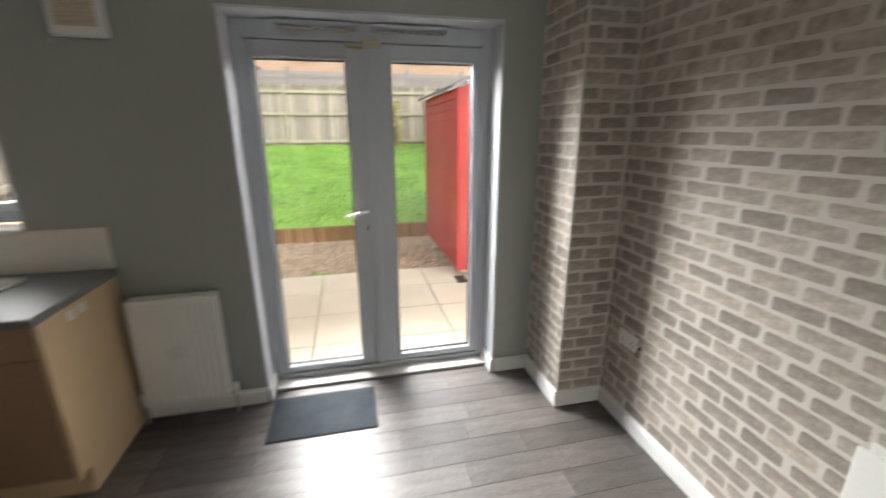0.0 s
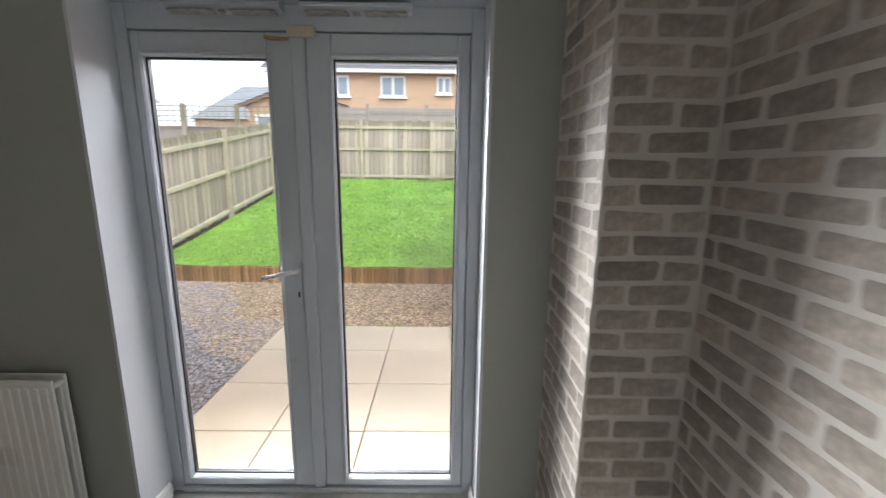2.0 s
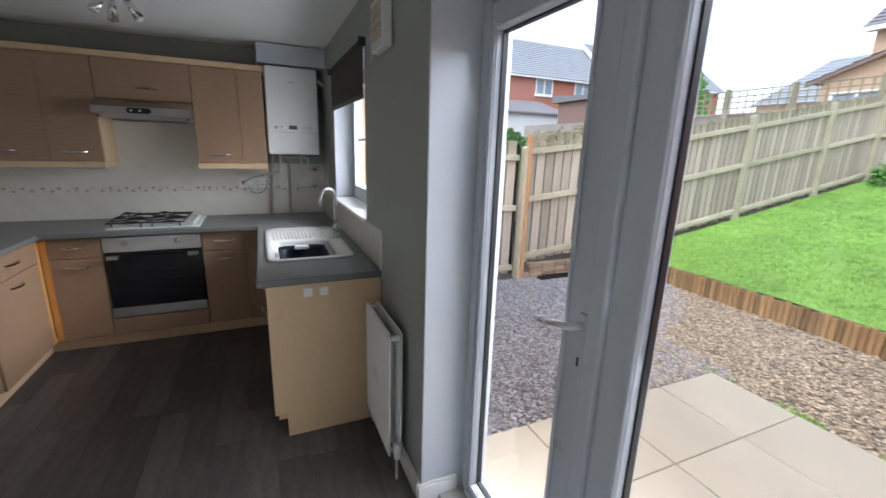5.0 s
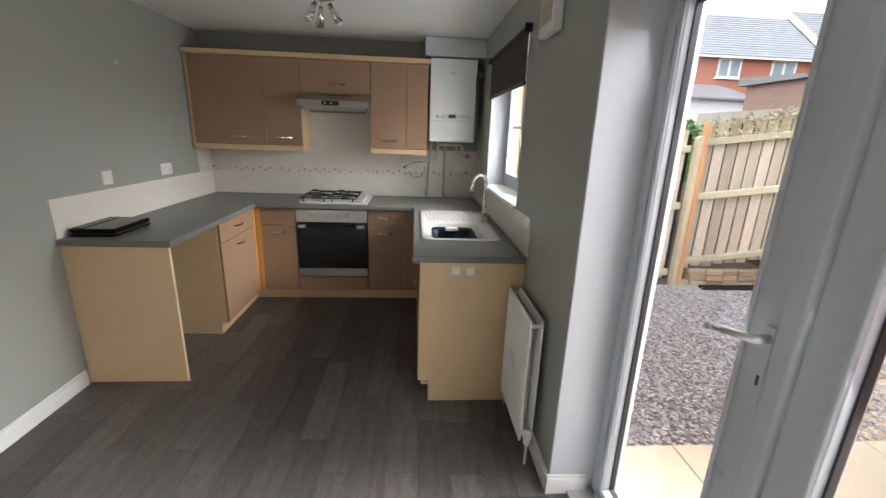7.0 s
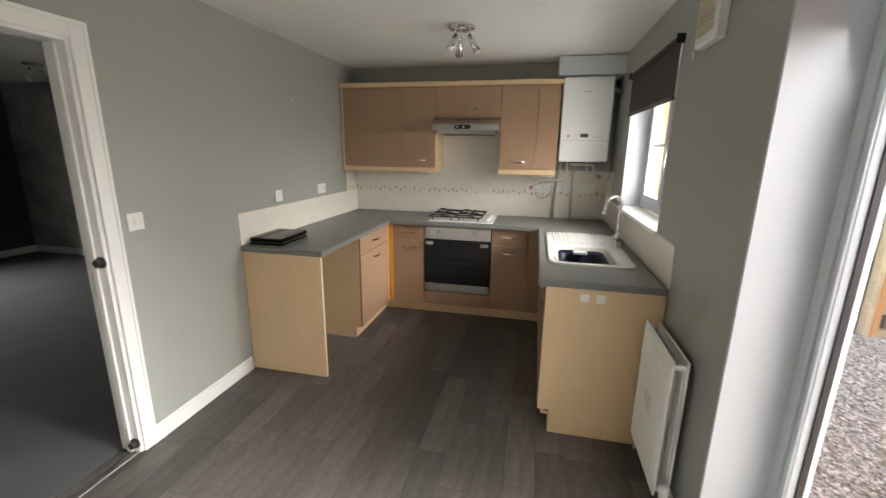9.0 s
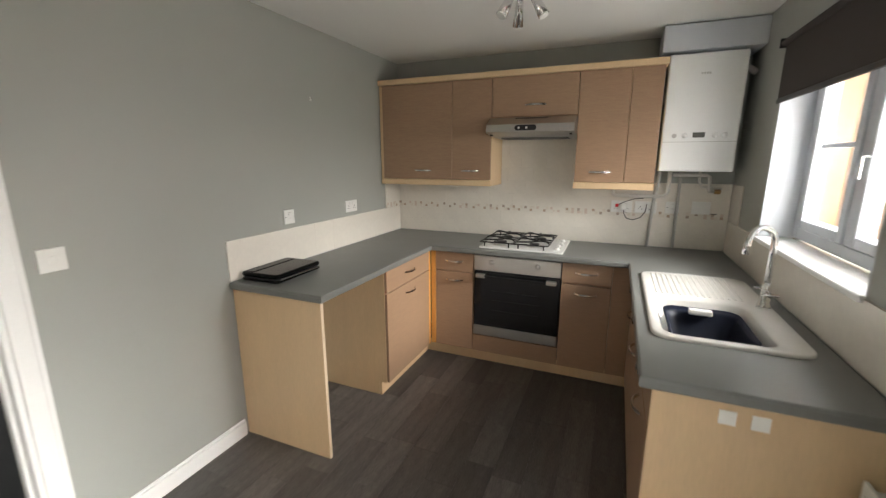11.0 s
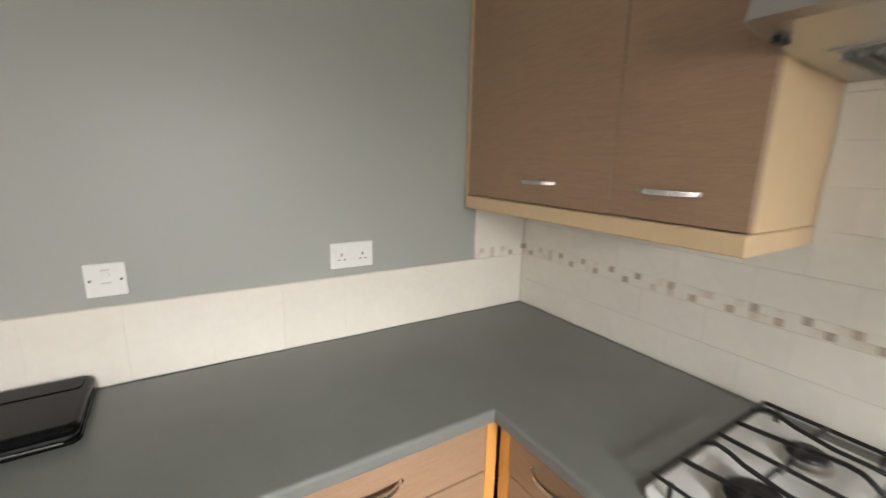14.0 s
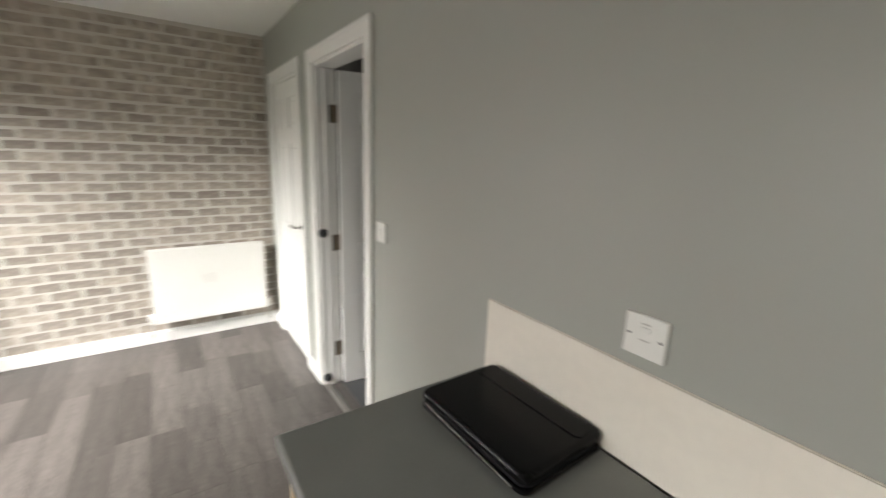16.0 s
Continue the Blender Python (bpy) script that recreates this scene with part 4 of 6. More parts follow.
# double plate with red neon switch, plug and lead by the boiler
socket(0.009, 1.905, 1.20, 90, 2, "white double socket with plug and red switch under the cabinets")
socket(0.009, 2.07, 1.20, 90, 2, "white double socket beside the boiler pipe")
socket(0.009, 2.243, 1.205, 90, 1, "white single fused outlet plate under the boiler", "fused_spur")
blank = thing("blank_plate", 0, 2.42, 1.21, "cream blank cover plate under the boiler", "cover plate")
part("plate", box(0.009, 0.017, 2.365, 2.48, 1.165, 1.255, 0.002), PLASTIC, blank)
part("slot", box(0.017, 0.0185, 2.48, 2.52, 1.168, 1.173), BLACK, blank)
RED = mat("red_neon_plastic", (0.55, 0.02, 0.03), 0.3, var=0.05, bump=0.0)
plug = thing("plug_and_lead", 0.02, 1.93, 1.19, "black lead with small plug and red tag in the socket", "plug")
part("plug_body", box(0.019, 0.05, 1.90, 1.945, 1.175, 1.225, 0.008, 2), PLASTIC, plug, "white plug")
part("red_tag", box(0.02, 0.028, 1.862, 1.884, 1.195, 1.22, 0.003), RED, plug, "red switch tag")
lead = [(0.03, 1.925, 1.176), (0.03, 1.925, 1.15), (0.032, 1.945, 1.115), (0.032, 1.99, 1.105), (0.032, 2.04, 1.125), (0.03, 2.07, 1.17), (0.03, 2.075, 1.225)]
part("lead", tube(lead, 0.003, 6), BLACK, plug, "black lead", True)
part("lead", tube([(0.03, 1.885, 1.215), (0.03, 1.93, 1.24), (0.03, 1.99, 1.262), (0.03, 2.05, 1.268)], 0.003, 6), BLACK, plug, "", True)

# socket on the brick wall
socket(XW - 0.004, 1.965, 0.505, -90, 2, "white double socket low on the brick-effect wall")

cs = thing("cable_stub", 0, 0, 0, "short black cable stub sticking out beside the low socket", "cable")
part("grommet", lathe([(0.010, 0), (0.010, -0.004), (0.006, -0.007)], (0, 0, 0), 10, "x"), BLACK, cs)
part("lead", tube([(0.0, 0, 0), (-0.015, 0, 0.004), (-0.02, 0, -0.02), (-0.018, -0.004, -0.05)], 0.0035, 6), BLACK, cs, "", True)
cs.matrix_basis = pose(XW - 0.0015, 1.875, 0.50, 0, 0, 0)


# ---- radiators ----
def radiator(name, m, w, h, label, ribs):
    """Two panels with fins between them, in its own xz plane facing -y, its back at y = 0."""
    t = thing(name, 0, 0, 0, label, "radiator")
    for nm, y0, y1 in (("front_panel", -0.1, -0.088), ("back_panel", -0.045, -0.033)):
        bm = box(-w / 2, w / 2, y0, y1, 0, h, 0.004, 2)
        p = part(nm, bm, RADIATOR, t)
        if ribs:
            n = int(w / 0.034)
            for k in range(n):
                x = -w / 2 + 0.025 + (w - 0.05) * k / (n - 1)
                part("rib", prism([(x - 0.010, y0 + 0.0005), (x - 0.005, y0 - 0.005), (x + 0.005, y0 - 0.005), (x + 0.010, y0 + 0.0005)], "xy", 0.03, h - 0.03), RADIATOR, p)
    fin = [part("convector_fin", box(-w / 2 + 0.03 + k * 0.03, -w / 2 + 0.0315 + k * 0.03, -0.0875, -0.0455, 0.06, h - 0.04), PIPE, t) for k in range(int((w - 0.06) / 0.03))]
    for x in (-w / 2 + 0.012, w / 2 - 0.012):
        for z in (0.03, h - 0.03):
            part("end_tapping", rod((x, -0.087, z), (x, -0.046, z), 0.011, 10), RADIATOR, t)
    for x in (-w / 2, w / 2):
        d = 1 if x > 0 else -1
        v = part("valve", lathe([(0.012, 0), (0.016, 0.008), (0.016, 0.03), (0.019, 0.034), (0.019, 0.07), (0.015, 0.076)], (x + d * 0.022, -0.066, 0.0), 14), PLASTIC, t, "white radiator valve", True)
        part("tail_pipe", rod((x + d * 0.022, -0.066, -0.115), (x + d * 0.022, -0.066, 0.005), 0.0075, 8), PIPE, v)
        part("valve_union", rod((x - d * 0.004, -0.066, 0.022), (x + d * 0.016, -0.066, 0.022), 0.01, 8), STEEL, v)
    for x in (-w / 4, w / 4):
        part("bracket", box(x - 0.015, x + 0.015, -0.0325, -0.001, 0.06, h - 0.06), PIPE, t)
    t.matrix_basis = m
    return t


radiator("radiator", pose(2.37, YW, 0.115, 0, 0, 0), 0.43, 0.64, "cream-white ribbed double panel radiator under the vent", True)
radiator("radiator", pose(XW - 0.004, 0.51, 0.18, 0, 0, -90), 0.80, 0.575, "flat white panel radiator on the brick-effect wall", False)

# ---- wall vent, spotlight, mat, folder ----
vt = thing("wall_vent", 2.19, YW, 2.0, "white plastic extractor vent high on the wall", "vent")
part("housing", boxes([(2.095, 2.315, YW - 0.045, YW, 1.995, 2.215)], 0.008), PLASTIC, vt)
part("grille_recess", box(2.125, 2.285, YW - 0.0465, YW - 0.044, 2.035, 2.19), CREAMPL, vt)
for k in range(9):
    part("slat", box(2.127, 2.283, YW - 0.053, YW - 0.047, 2.040 + k * 0.0165, 2.049 + k * 0.0165, 0.001), CREAMPL, vt)
part("pull_cord", rod((2.10, YW - 0.045, 1.994), (2.10, YW - 0.045, 1.96), 0.002, 6), PLASTIC, vt)



def spotlight(x, y, label, turns):
    """A round ceiling plate with three tilting spot heads on short arms."""
    t = thing("ceiling_spotlight", x, y, ZC, label, "ceiling light")
    part("ceiling_plate", lathe([(0.082, 0.0), (0.09, -0.006), (0.09, -0.018), (0.075, -0.030), (0.025, -0.034)], (x, y, ZC), 28), CHROME, t, "", True)
    for a in turns:
        dx, dy = math.cos(radians(a)), math.sin(radians(a))
        p0 = Vector((x + dx * 0.055, y + dy * 0.055, ZC - 0.028))
        q = p0 + Vector((dx * 0.006, dy * 0.006, -0.055))
        e = q + Vector((dx * 0.05, dy * 0.05, -0.085))
        arm = part("arm", tube([p0, q], 0.0055, 8), CHROME, t)
        head = part("lamp_head", rod(q + Vector((-dx * 0.012, -dy * 0.012, 0.02)), e, 0.016, 14, 0.026), CHROME, arm, "", True)
        part("bulb", rod(e, e + (e - q) * 0.06, 0.022, 12), PLASTIC, head, "white bulb")
    return t


spotlight(1.30, 1.38, "chrome ceiling spotlight with three small heads, off", (200, 320, 80))
mt = thing("door_mat", 3.09, 2.41, 0, "blue-grey ribbed door mat before the garden doors", "door mat")
part("backing", box(2.80, 3.40, 2.21, 2.595, 0.0, 0.005, 0.002), BLACK, mt)
for k in range(38):
    part("pile_rib", box(2.807, 3.393, 2.215 + k * 0.0099, 2.2222 + k * 0.0099, 0.0045, 0.0105, 0.0015), MATMAT, mt)

fo = thing("leather_folder", 1.66, 0.13, WTZ, "black leatherette document folder lying on the worktop", "folder")
fm = Matrix.Translation((1.655, 0.135, 0)) @ Matrix.Rotation(radians(2), 4, "Z") @ Matrix.Translation((-1.655, -0.135, 0))
for nm, z0, z1, g, mt_, bv in (("back_cover", 0.001, 0.013, 0.0, LEATHER, 0.005), ("page_block", 0.012, 0.021, 0.007, BLACK, 0.002), ("front_cover", 0.020, 0.047, 0.0, LEATHER, 0.0125)):
    bm = prism(rounded(1.478 + g, 1.838 - g, 0.014 + g, 0.268 - g, 0.024, 5), "xy", WTZ + z0, WTZ + z1)
    bmesh.ops.bevel(bm, geom=[e for e in bm.edges if abs(e.verts[0].co.z - e.verts[1].co.z) < 1e-5], offset=bv, segments=4, affect="EDGES", profile=0.5)
    bmesh.ops.transform(bm, matrix=fm, verts=bm.verts)
    part(nm, bm, mt_, fo)
bm = prism(rounded(1.494, 1.822, 0.030, 0.092, 0.014, 4), "xy", WTZ + 0.0455, WTZ + 0.0495, 0.002)
bmesh.ops.transform(bm, matrix=fm, verts=bm.verts)
part("flap", bm, LEATHER, fo)
part("zip_edge", box(1.50, 1.81, 0.2685, 0.2715, WTZ + 0.014, WTZ + 0.018, 0.001), CHROME, fo, "thin bright zip edge")

# living room spotlight
spotlight(0.80, -3.1, "chrome ceiling spotlight in the living room, off", (20, 140, 260))

# small picture hook left on the back wall
hk = thing("picture_hook", 1.161, 0.0, 1.927, "small white plastic picture hook stuck to the grey wall", "hook")
part("hook_plate", box(1.1575, 1.1645, 0.0, 0.003, 1.915, 1.939, 0.001), PLASTIC, hk)
part("hook_tip", tube([(1.161, 0.003, 1.918), (1.161, 0.010, 1.916), (1.161, 0.012, 1.923)], 0.002, 6), PLASTIC, hk)

# ---- garden ----
GZ = -0.17
SLAB = mat("buff_concrete_slab", (0.54, 0.485, 0.375), 0.75, var=0.10, scale=2.5, fine=80, bump=0.25, deep=0.003, rand=0.05)
GRASS = mat("lawn_grass", (0.175, 0.335, 0.06), 0.6, var=0.35, scale=1.1, fine=12, bump=0.4, deep=0.02, tint=(0.275, 0.46, 0.085))
BLADE = mat("grass_blade", (0.195, 0.37, 0.066), 0.55, var=0.3, scale=1.3, fine=9, bump=0.0, rand=0.3, island=True, tint=(0.34, 0.54, 0.11))
SOIL = mat("earth", (0.10, 0.075, 0.05), 0.95, var=0.3, scale=5, fine=60, bump=0.8, deep=0.02)
FENCE = mat("weathered_fence_board", (0.39, 0.33, 0.262), 0.85, var=0.3, scale=2.2, fine=30, bump=0.4, deep=0.003, rand=0.24, stretch=(5, 5, 0.8), tint=(0.51, 0.44, 0.355))


def weather(m, lo, hi, moss):
    """Moss and damp creeping down from the top of each board, broken up by noise."""
    n, k = m.node_tree.nodes, m.node_tree.links
    b = n["Principled BSDF"]
    old = b.inputs["Base Color"].links[0].from_socket
    co, sep, add, rng_, nz, mix = (n.new("ShaderNode" + t) for t in ("TexCoord", "SeparateXYZ", "Math", "MapRange", "TexNoise", "MixRGB"))
    nz.inputs["Scale"].default_value = 9
    k.new(co.outputs["Object"], sep.inputs[0])
    k.new(co.outputs["Object"], nz.inputs["Vector"])
    add.operation = "MULTIPLY_ADD"
    add.inputs[1].default_value = 0.35
    k.new(nz.outputs["Fac"], add.inputs[0])
    k.new(sep.outputs["Z"], add.inputs[2])
    rng_.inputs["From Min"].default_value, rng_.inputs["From Max"].default_value = lo, hi
    rng_.inputs["To Max"].default_value = 0.6
    k.new(add.outputs[0], rng_.inputs["Value"])
    k.new(rng_.outputs["Result"], mix.inputs["Fac"])
    k.new(old, mix.inputs["Color1"])
    mix.inputs["Color2"].default_value = (*moss, 1)
    k.new(mix.outputs["Color"], b.inputs["Base Color"])


weather(FENCE, 1.66, 1.92, (0.19, 0.18, 0.075))
RAIL = mat("mossy_fence_rail", (0.47, 0.43, 0.31), 0.85, var=0.22, scale=3, fine=30, bump=0.4, deep=0.003, rand=0.1)
# near-black colour that stands for the shade between fence boards
GAPSHADE = mat("fence_gap_shade", (0.035, 0.03, 0.024), 0.9, var=0.25, scale=4, fine=30)
GREYF = mat("grey_neighbour_fence", (0.38, 0.34, 0.29), 0.85, var=0.2, scale=2, fine=30, bump=0.3, rand=0.08)
LOG = mat("log_roll_timber", (0.30, 0.19, 0.09), 0.85, var=0.35, scale=4, fine=40, bump=0.4, deep=0.003, rand=0.38, stretch=(4, 4, 1))
SHEDRED = mat("red_shed_stain", (0.42, 0.045, 0.035), 0.6, var=0.12, scale=3, fine=30, bump=0.2, rand=0.06)
FELT = mat("grey_roofing_felt", (0.22, 0.22, 0.22), 0.9, var=0.15, fine=150, bump=0.5)
BUFF = mat("buff_brick_wall", (0.59, 0.41, 0.265), 0.8, var=0.14, scale=1, fine=16, bump=0.2, deep=0.01, stretch=(1, 1, 3))
REDB = mat("red_brick_wall", (0.44, 0.17, 0.11), 0.8, var=0.14, scale=1, fine=16, bump=0.2, deep=0.01, stretch=(1, 1, 3))
ROOF = mat("dark_grey_roof_tile", (0.25, 0.238, 0.245), 0.75, var=0.12, scale=2, fine=20, bump=0.2, rand=0.05)
ROOF2 = mat("blue_grey_roof_tile", (0.36, 0.375, 0.39), 0.75, var=0.10, scale=2, fine=20, bump=0.2, rand=0.05)
PANE = mat("far_window_glass", (0.30, 0.34, 0.38), 0.1, var=0.2, bump=0.0)
LEAF = mat("shrub_leaf", (0.11, 0.25, 0.045), 0.55, var=0.3, rand=0.35, island=True, bump=0.0)
YLEAF = mat("yellow_green_leaf", (0.42, 0.38, 0.12), 0.55, var=0.3, rand=0.35, island=True, bump=0.0)
BARK = mat("bark", (0.10, 0.075, 0.05), 0.9, var=0.3)
STONE = mat("mixed_gravel", (0.37, 0.285, 0.185), 0.8, var=0.25, scale=30, fine=90, bump=0.2, rand=0.48, island=True, tint=(0.54, 0.44, 0.315))
SLATE = mat("blue_grey_slate_chippings", (0.27, 0.265, 0.285), 0.7, var=0.3, scale=30, fine=90, bump=0.2, rand=0.45, island=True, tint=(0.40, 0.385, 0.40))


def lawn_z(y):
    return 0.07 + 0.157 * (min(max(y, 7.1), 14.2) - 7.1)


# one ground sheet out to the horizon, which climbs behind the edging
rows_y = [-400, -60, -5.6, 2.9, 7.10, 7.12, 9, 11, 14.2, 30, 80, 500]
rows_z = [-0.3, -0.3, -0.3, GZ - 0.03, GZ - 0.03, 0.03, 0.31, 0.62, 1.10, 1.4, 1.6, 1.6]
gx = [-500, -60, -15, -0.5, 2, 5, 8, 15, 60, 500]
verts = [(x, y, z) for y, z in zip(rows_y, rows_z) for x in gx]
faces = [(r * 10 + c, r * 10 + c + 1, r * 10 + c + 11, r * 10 + c + 10) for r in range(len(rows_y) - 1) for c in range(9)]
ground = tagged(raw("ground", verts, faces, SOIL), "bare earth ground around house and gardens", "ground", kind="structure")

# lawn
ny, nx = 36, 26
verts = [(-0.35 + 6.6 * i / nx, 7.13 + 7.0 * j / ny, lawn_z(7.13 + 7.0 * j / ny) + 0.02 * noise.noise((i * 0.4, j * 0.4, 0))) for j in range(ny + 1) for i in range(nx + 1)]
faces = [(j * (nx + 1) + i, j * (nx + 1) + i + 1, (j + 1) * (nx + 1) + i + 1, (j + 1) * (nx + 1) + i) for j in range(ny) for i in range(nx)]
lawn = tagged(raw("ground_lawn", verts, faces, GRASS, None, True), "bright green mown lawn, rising towards the back fence", "lawn", kind="structure")
rng = np.random.default_rng(3)


def blades(n, x0, x1, y0, y1, h, zf, w=0.006):
    px, py = rng.uniform(x0, x1, n), rng.uniform(y0, y1, n)
    a, hh = rng.uniform(0, 2 * np.pi, n), h * rng.uniform(0.5, 1.2, n)
    lean = rng.uniform(-0.6, 0.6, (n, 2)) * hh[:, None]
    pz = np.array([zf(y) for y in py])
    v = np.empty((n, 3, 3))
    v[:, 0] = np.c_[px - w * np.cos(a), py - w * np.sin(a), pz]
    v[:, 1] = np.c_[px + w * np.cos(a), py + w * np.sin(a), pz]
    v[:, 2] = np.c_[px + lean[:, 0], py + lean[:, 1], pz + hh]
    return v.reshape(-1, 3).tolist(), np.arange(3 * n).reshape(-1, 3).tolist()


v, f = blades(60000, -0.33, 5.9, 7.14, 14.0, 0.045, lawn_z, 0.007)
tagged(raw("grass", v, f, BLADE), "short green grass of the lawn", "grass", kind="stuff")


# gravel: small faceted stones
def stones(name, n, ok, x0, x1, y0, y1, size, material, label):
    px, py = rng.uniform(x0, x1, n), rng.uniform(y0, y1, n)
    keep = np.array([ok(a, b) for a, b in zip(px, py)])
    px, py = px[keep], py[keep]
    n = len(px)
    base = np.array([(1, 0, 0), (-1, 0, 0), (0, 1, 0), (0, -1, 0), (0, 0, 1), (0, 0, -1)], float)
    tri = np.array([(0, 2, 4), (2, 1, 4), (1, 3, 4), (3, 0, 4), (2, 0, 5), (1, 2, 5), (3, 1, 5), (0, 3, 5)])
    a = rng.uniform(0, 2 * np.pi, n)
    s = size * rng.uniform(0.55, 1.25, (n, 1)) * rng.uniform(0.7, 1.2, (n, 3)) * np.array([1.25, 0.85, 0.5])
    v = base[None] * s[:, None, :] + rng.normal(0, 0.12, (n, 6, 3)) * size
    c, d = np.cos(a)[:, None], np.sin(a)[:, None]
    v = np.stack([v[..., 0] * c - v[..., 1] * d, v[..., 0] * d + v[..., 1] * c, v[..., 2]], -1)
    v += np.stack([px, py, GZ + rng.uniform(-0.008, 0.014, n)], -1)[:, None]
    faces = (tri[None] + 6 * np.arange(n)[:, None, None]).reshape(-1, 3)
    return tagged(raw(name, v.reshape(-1, 3).tolist(), faces.tolist(), material), label, "gravel", kind="stuff")


PX0, PX1, PY1 = 2.35, 5.35, 5.28
brown = lambda x, y: not (x > PX0 - 0.01 and y < PY1 + 0.01) and x + 0.9 * (y - 5.3) + 0.5 * noise.noise((x * 1.5, y * 1.5, 0)) > 1.35
grey = lambda x, y: not (x > PX0 - 0.01 and y < PY1 + 0.01) and x + 0.9 * (y - 5.3) + 0.5 * noise.noise((x * 1.5, y * 1.5, 0)) <= 2.25
stones("gravel", 80000, brown, -0.35, 5.9, 2.95, 7.06, 0.0155, STONE, "brown and buff loose gravel")
stones("slate_chippings", 60000, grey, -0.35, 3.4, 2.95, 7.06, 0.0145, SLATE, "blue-grey slate chippings beside the patio")
tagged(raw("ground_gravel", [(-0.4, 2.9, GZ - 0.006), (6.3, 2.9, GZ - 0.006), (6.3, 7.1, GZ - 0.006), (-0.4, 7.1, GZ - 0.006)], [(0, 1, 2, 3)],
           mat("gravel_bed", (0.20, 0.17, 0.14), 0.9, var=0.35, scale=40, fine=140, bump=0.8, deep=0.01)), "gravel bed between patio and lawn", "gravel bed", kind="structure")

# patio slabs
patio = tagged(part("pavement_patio", box(PX0 + 0.01, PX1 - 0.01, 2.93, PY1 - 0.01, GZ - 0.02, GZ + 0.014), mat("sand_joint", (0.33, 0.285, 0.20), 0.95, var=0.3, fine=90)), "patio of square buff concrete slabs", "patio", kind="structure")
for i in range(5):
    for j in range(4):
        me = mesh_of(box(-0.296, 0.296, -0.296, 0.296, -0.02, 0.02, 0.004), "slab", SLAB) if i == 0 and j == 0 else me
        piece("slab", me, patio, PX0 + 0.3 + 0.6 * i, PY1 - 0.3 - 0.6 * j, GZ + 0.018 + 0.002 * ((i * 7 + j * 3) % 3 - 1), 0.1 * ((i * 5 + j) % 3 - 1))
v, f = [], []
for cx, cy, n in ((2.95, 5.32, 90), (3.5, 5.30, 60), (2.4, 5.31, 30), (3.55, 4.70, 10), (2.95, 4.69, 8)):
    a, b = blades(n, cx - 0.14, cx + 0.14, cy - 0.035, cy + 0.04, 0.05, lambda y: GZ + 0.005, 0.006)
    f += [tuple(k + len(v) for k in t) for t in b]
    v += a
tagged(raw("weeds", v, f, BLADE), "small green weeds along the patio edge", "weeds", kind="stuff")

# log-roll lawn edging
edging = thing("log_edging", 2.8, 7.09, GZ, "half-round timber log edging holding back the lawn", "lawn edging", kind="")
logs = [mesh_of(lathe([(0.026, 0), (0.029, 0.01), (0.029, 0.235 + d), (0.024, 0.245 + d)], (0, 0, 0), 8), "log", LOG) for d in (0.0, 0.008, -0.008)]
for k in range(110):
    piece("log", logs[(k * 7) % 3], edging, -0.37 + 0.0575 * k - 2.8, 0.004 * math.sin(k * 1.7), 0.0)


# ---- fences ----
def fence_run(name, x, y0, y1, zf, label, along="y", posts=(), bottom=0.0, h=1.75, flip=1):
    """A close-boarded fence run: posts, three rails and vertical boards, following the ground's slope."""
    t = thing(name, 0, 0, 0, label, "fence")
    lay = (lambda p, o: (x + o * flip, p)) if along == "y" else (lambda p, o: (p, x + o * flip))
    board = mesh_of(box(-0.068, 0.068, -0.006, 0.006, 0, h, 0.003), "board", FENCE)
    post = mesh_of(prism([(-0.045, 0), (0.045, 0), (0.045, h + 0.10), (0.0, h + 0.13), (-0.045, h + 0.10)], "xz", -0.045, 0.045), "post", RAIL)
    n = int((y1 - y0) / 0.148)
    for k in range(n):
        p = y0 + 0.074 + 0.148 * k
        a, b = lay(p, -0.03)
        piece("board", board, t, a, b, zf(p) + bottom + 0.012 * math.sin(k * 2.3), (90 if along == "y" else 0) + 4, 1, 1, 1 + 0.015 * math.sin(k * 3.1))
    # added sheet behind the boards: its dark colour paints shade into their gaps
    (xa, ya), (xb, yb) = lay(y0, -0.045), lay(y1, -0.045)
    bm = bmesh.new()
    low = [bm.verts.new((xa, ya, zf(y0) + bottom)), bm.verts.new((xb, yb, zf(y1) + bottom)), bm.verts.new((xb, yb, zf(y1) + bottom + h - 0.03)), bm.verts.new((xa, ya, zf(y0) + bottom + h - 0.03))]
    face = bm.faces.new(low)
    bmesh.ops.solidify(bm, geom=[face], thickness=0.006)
    part("gap_shade_sheet", bm, GAPSHADE, t, "near-black sheet added as shade between the boards")
    for p in posts:
        a, b = lay(p, 0.03)
        piece("post", post, t, a, b, zf(p) - 0.1, 90 if along == "y" else 0)
    ends = [y0] + [p for p in posts if y0 < p < y1] + [y1]
    for a, b in zip(ends, ends[1:]):
        if b - a < 0.2:
            continue
        for zz in (0.10, h * 0.52, h - 0.20):
            (xa, ya), (xb, yb) = lay(a + 0.03, 0.0), lay(b - 0.03, 0.0)
            d = Vector((xb - xa, yb - ya, zf(b) - zf(a)))
            bm = box(-0.03, 0.03, -d.length / 2, d.length / 2, -0.038, 0.038, 0.006)
            m = Matrix.Translation(((xa + xb) / 2, (ya + yb) / 2, (zf(a) + zf(b)) / 2 + bottom + zz)) @ d.to_track_quat("Y", "Z").to_matrix().to_4x4()
            bmesh.ops.transform(bm, matrix=m, verts=bm.verts)
            part("rail", bm, RAIL, t, "mossy rail")
    return t


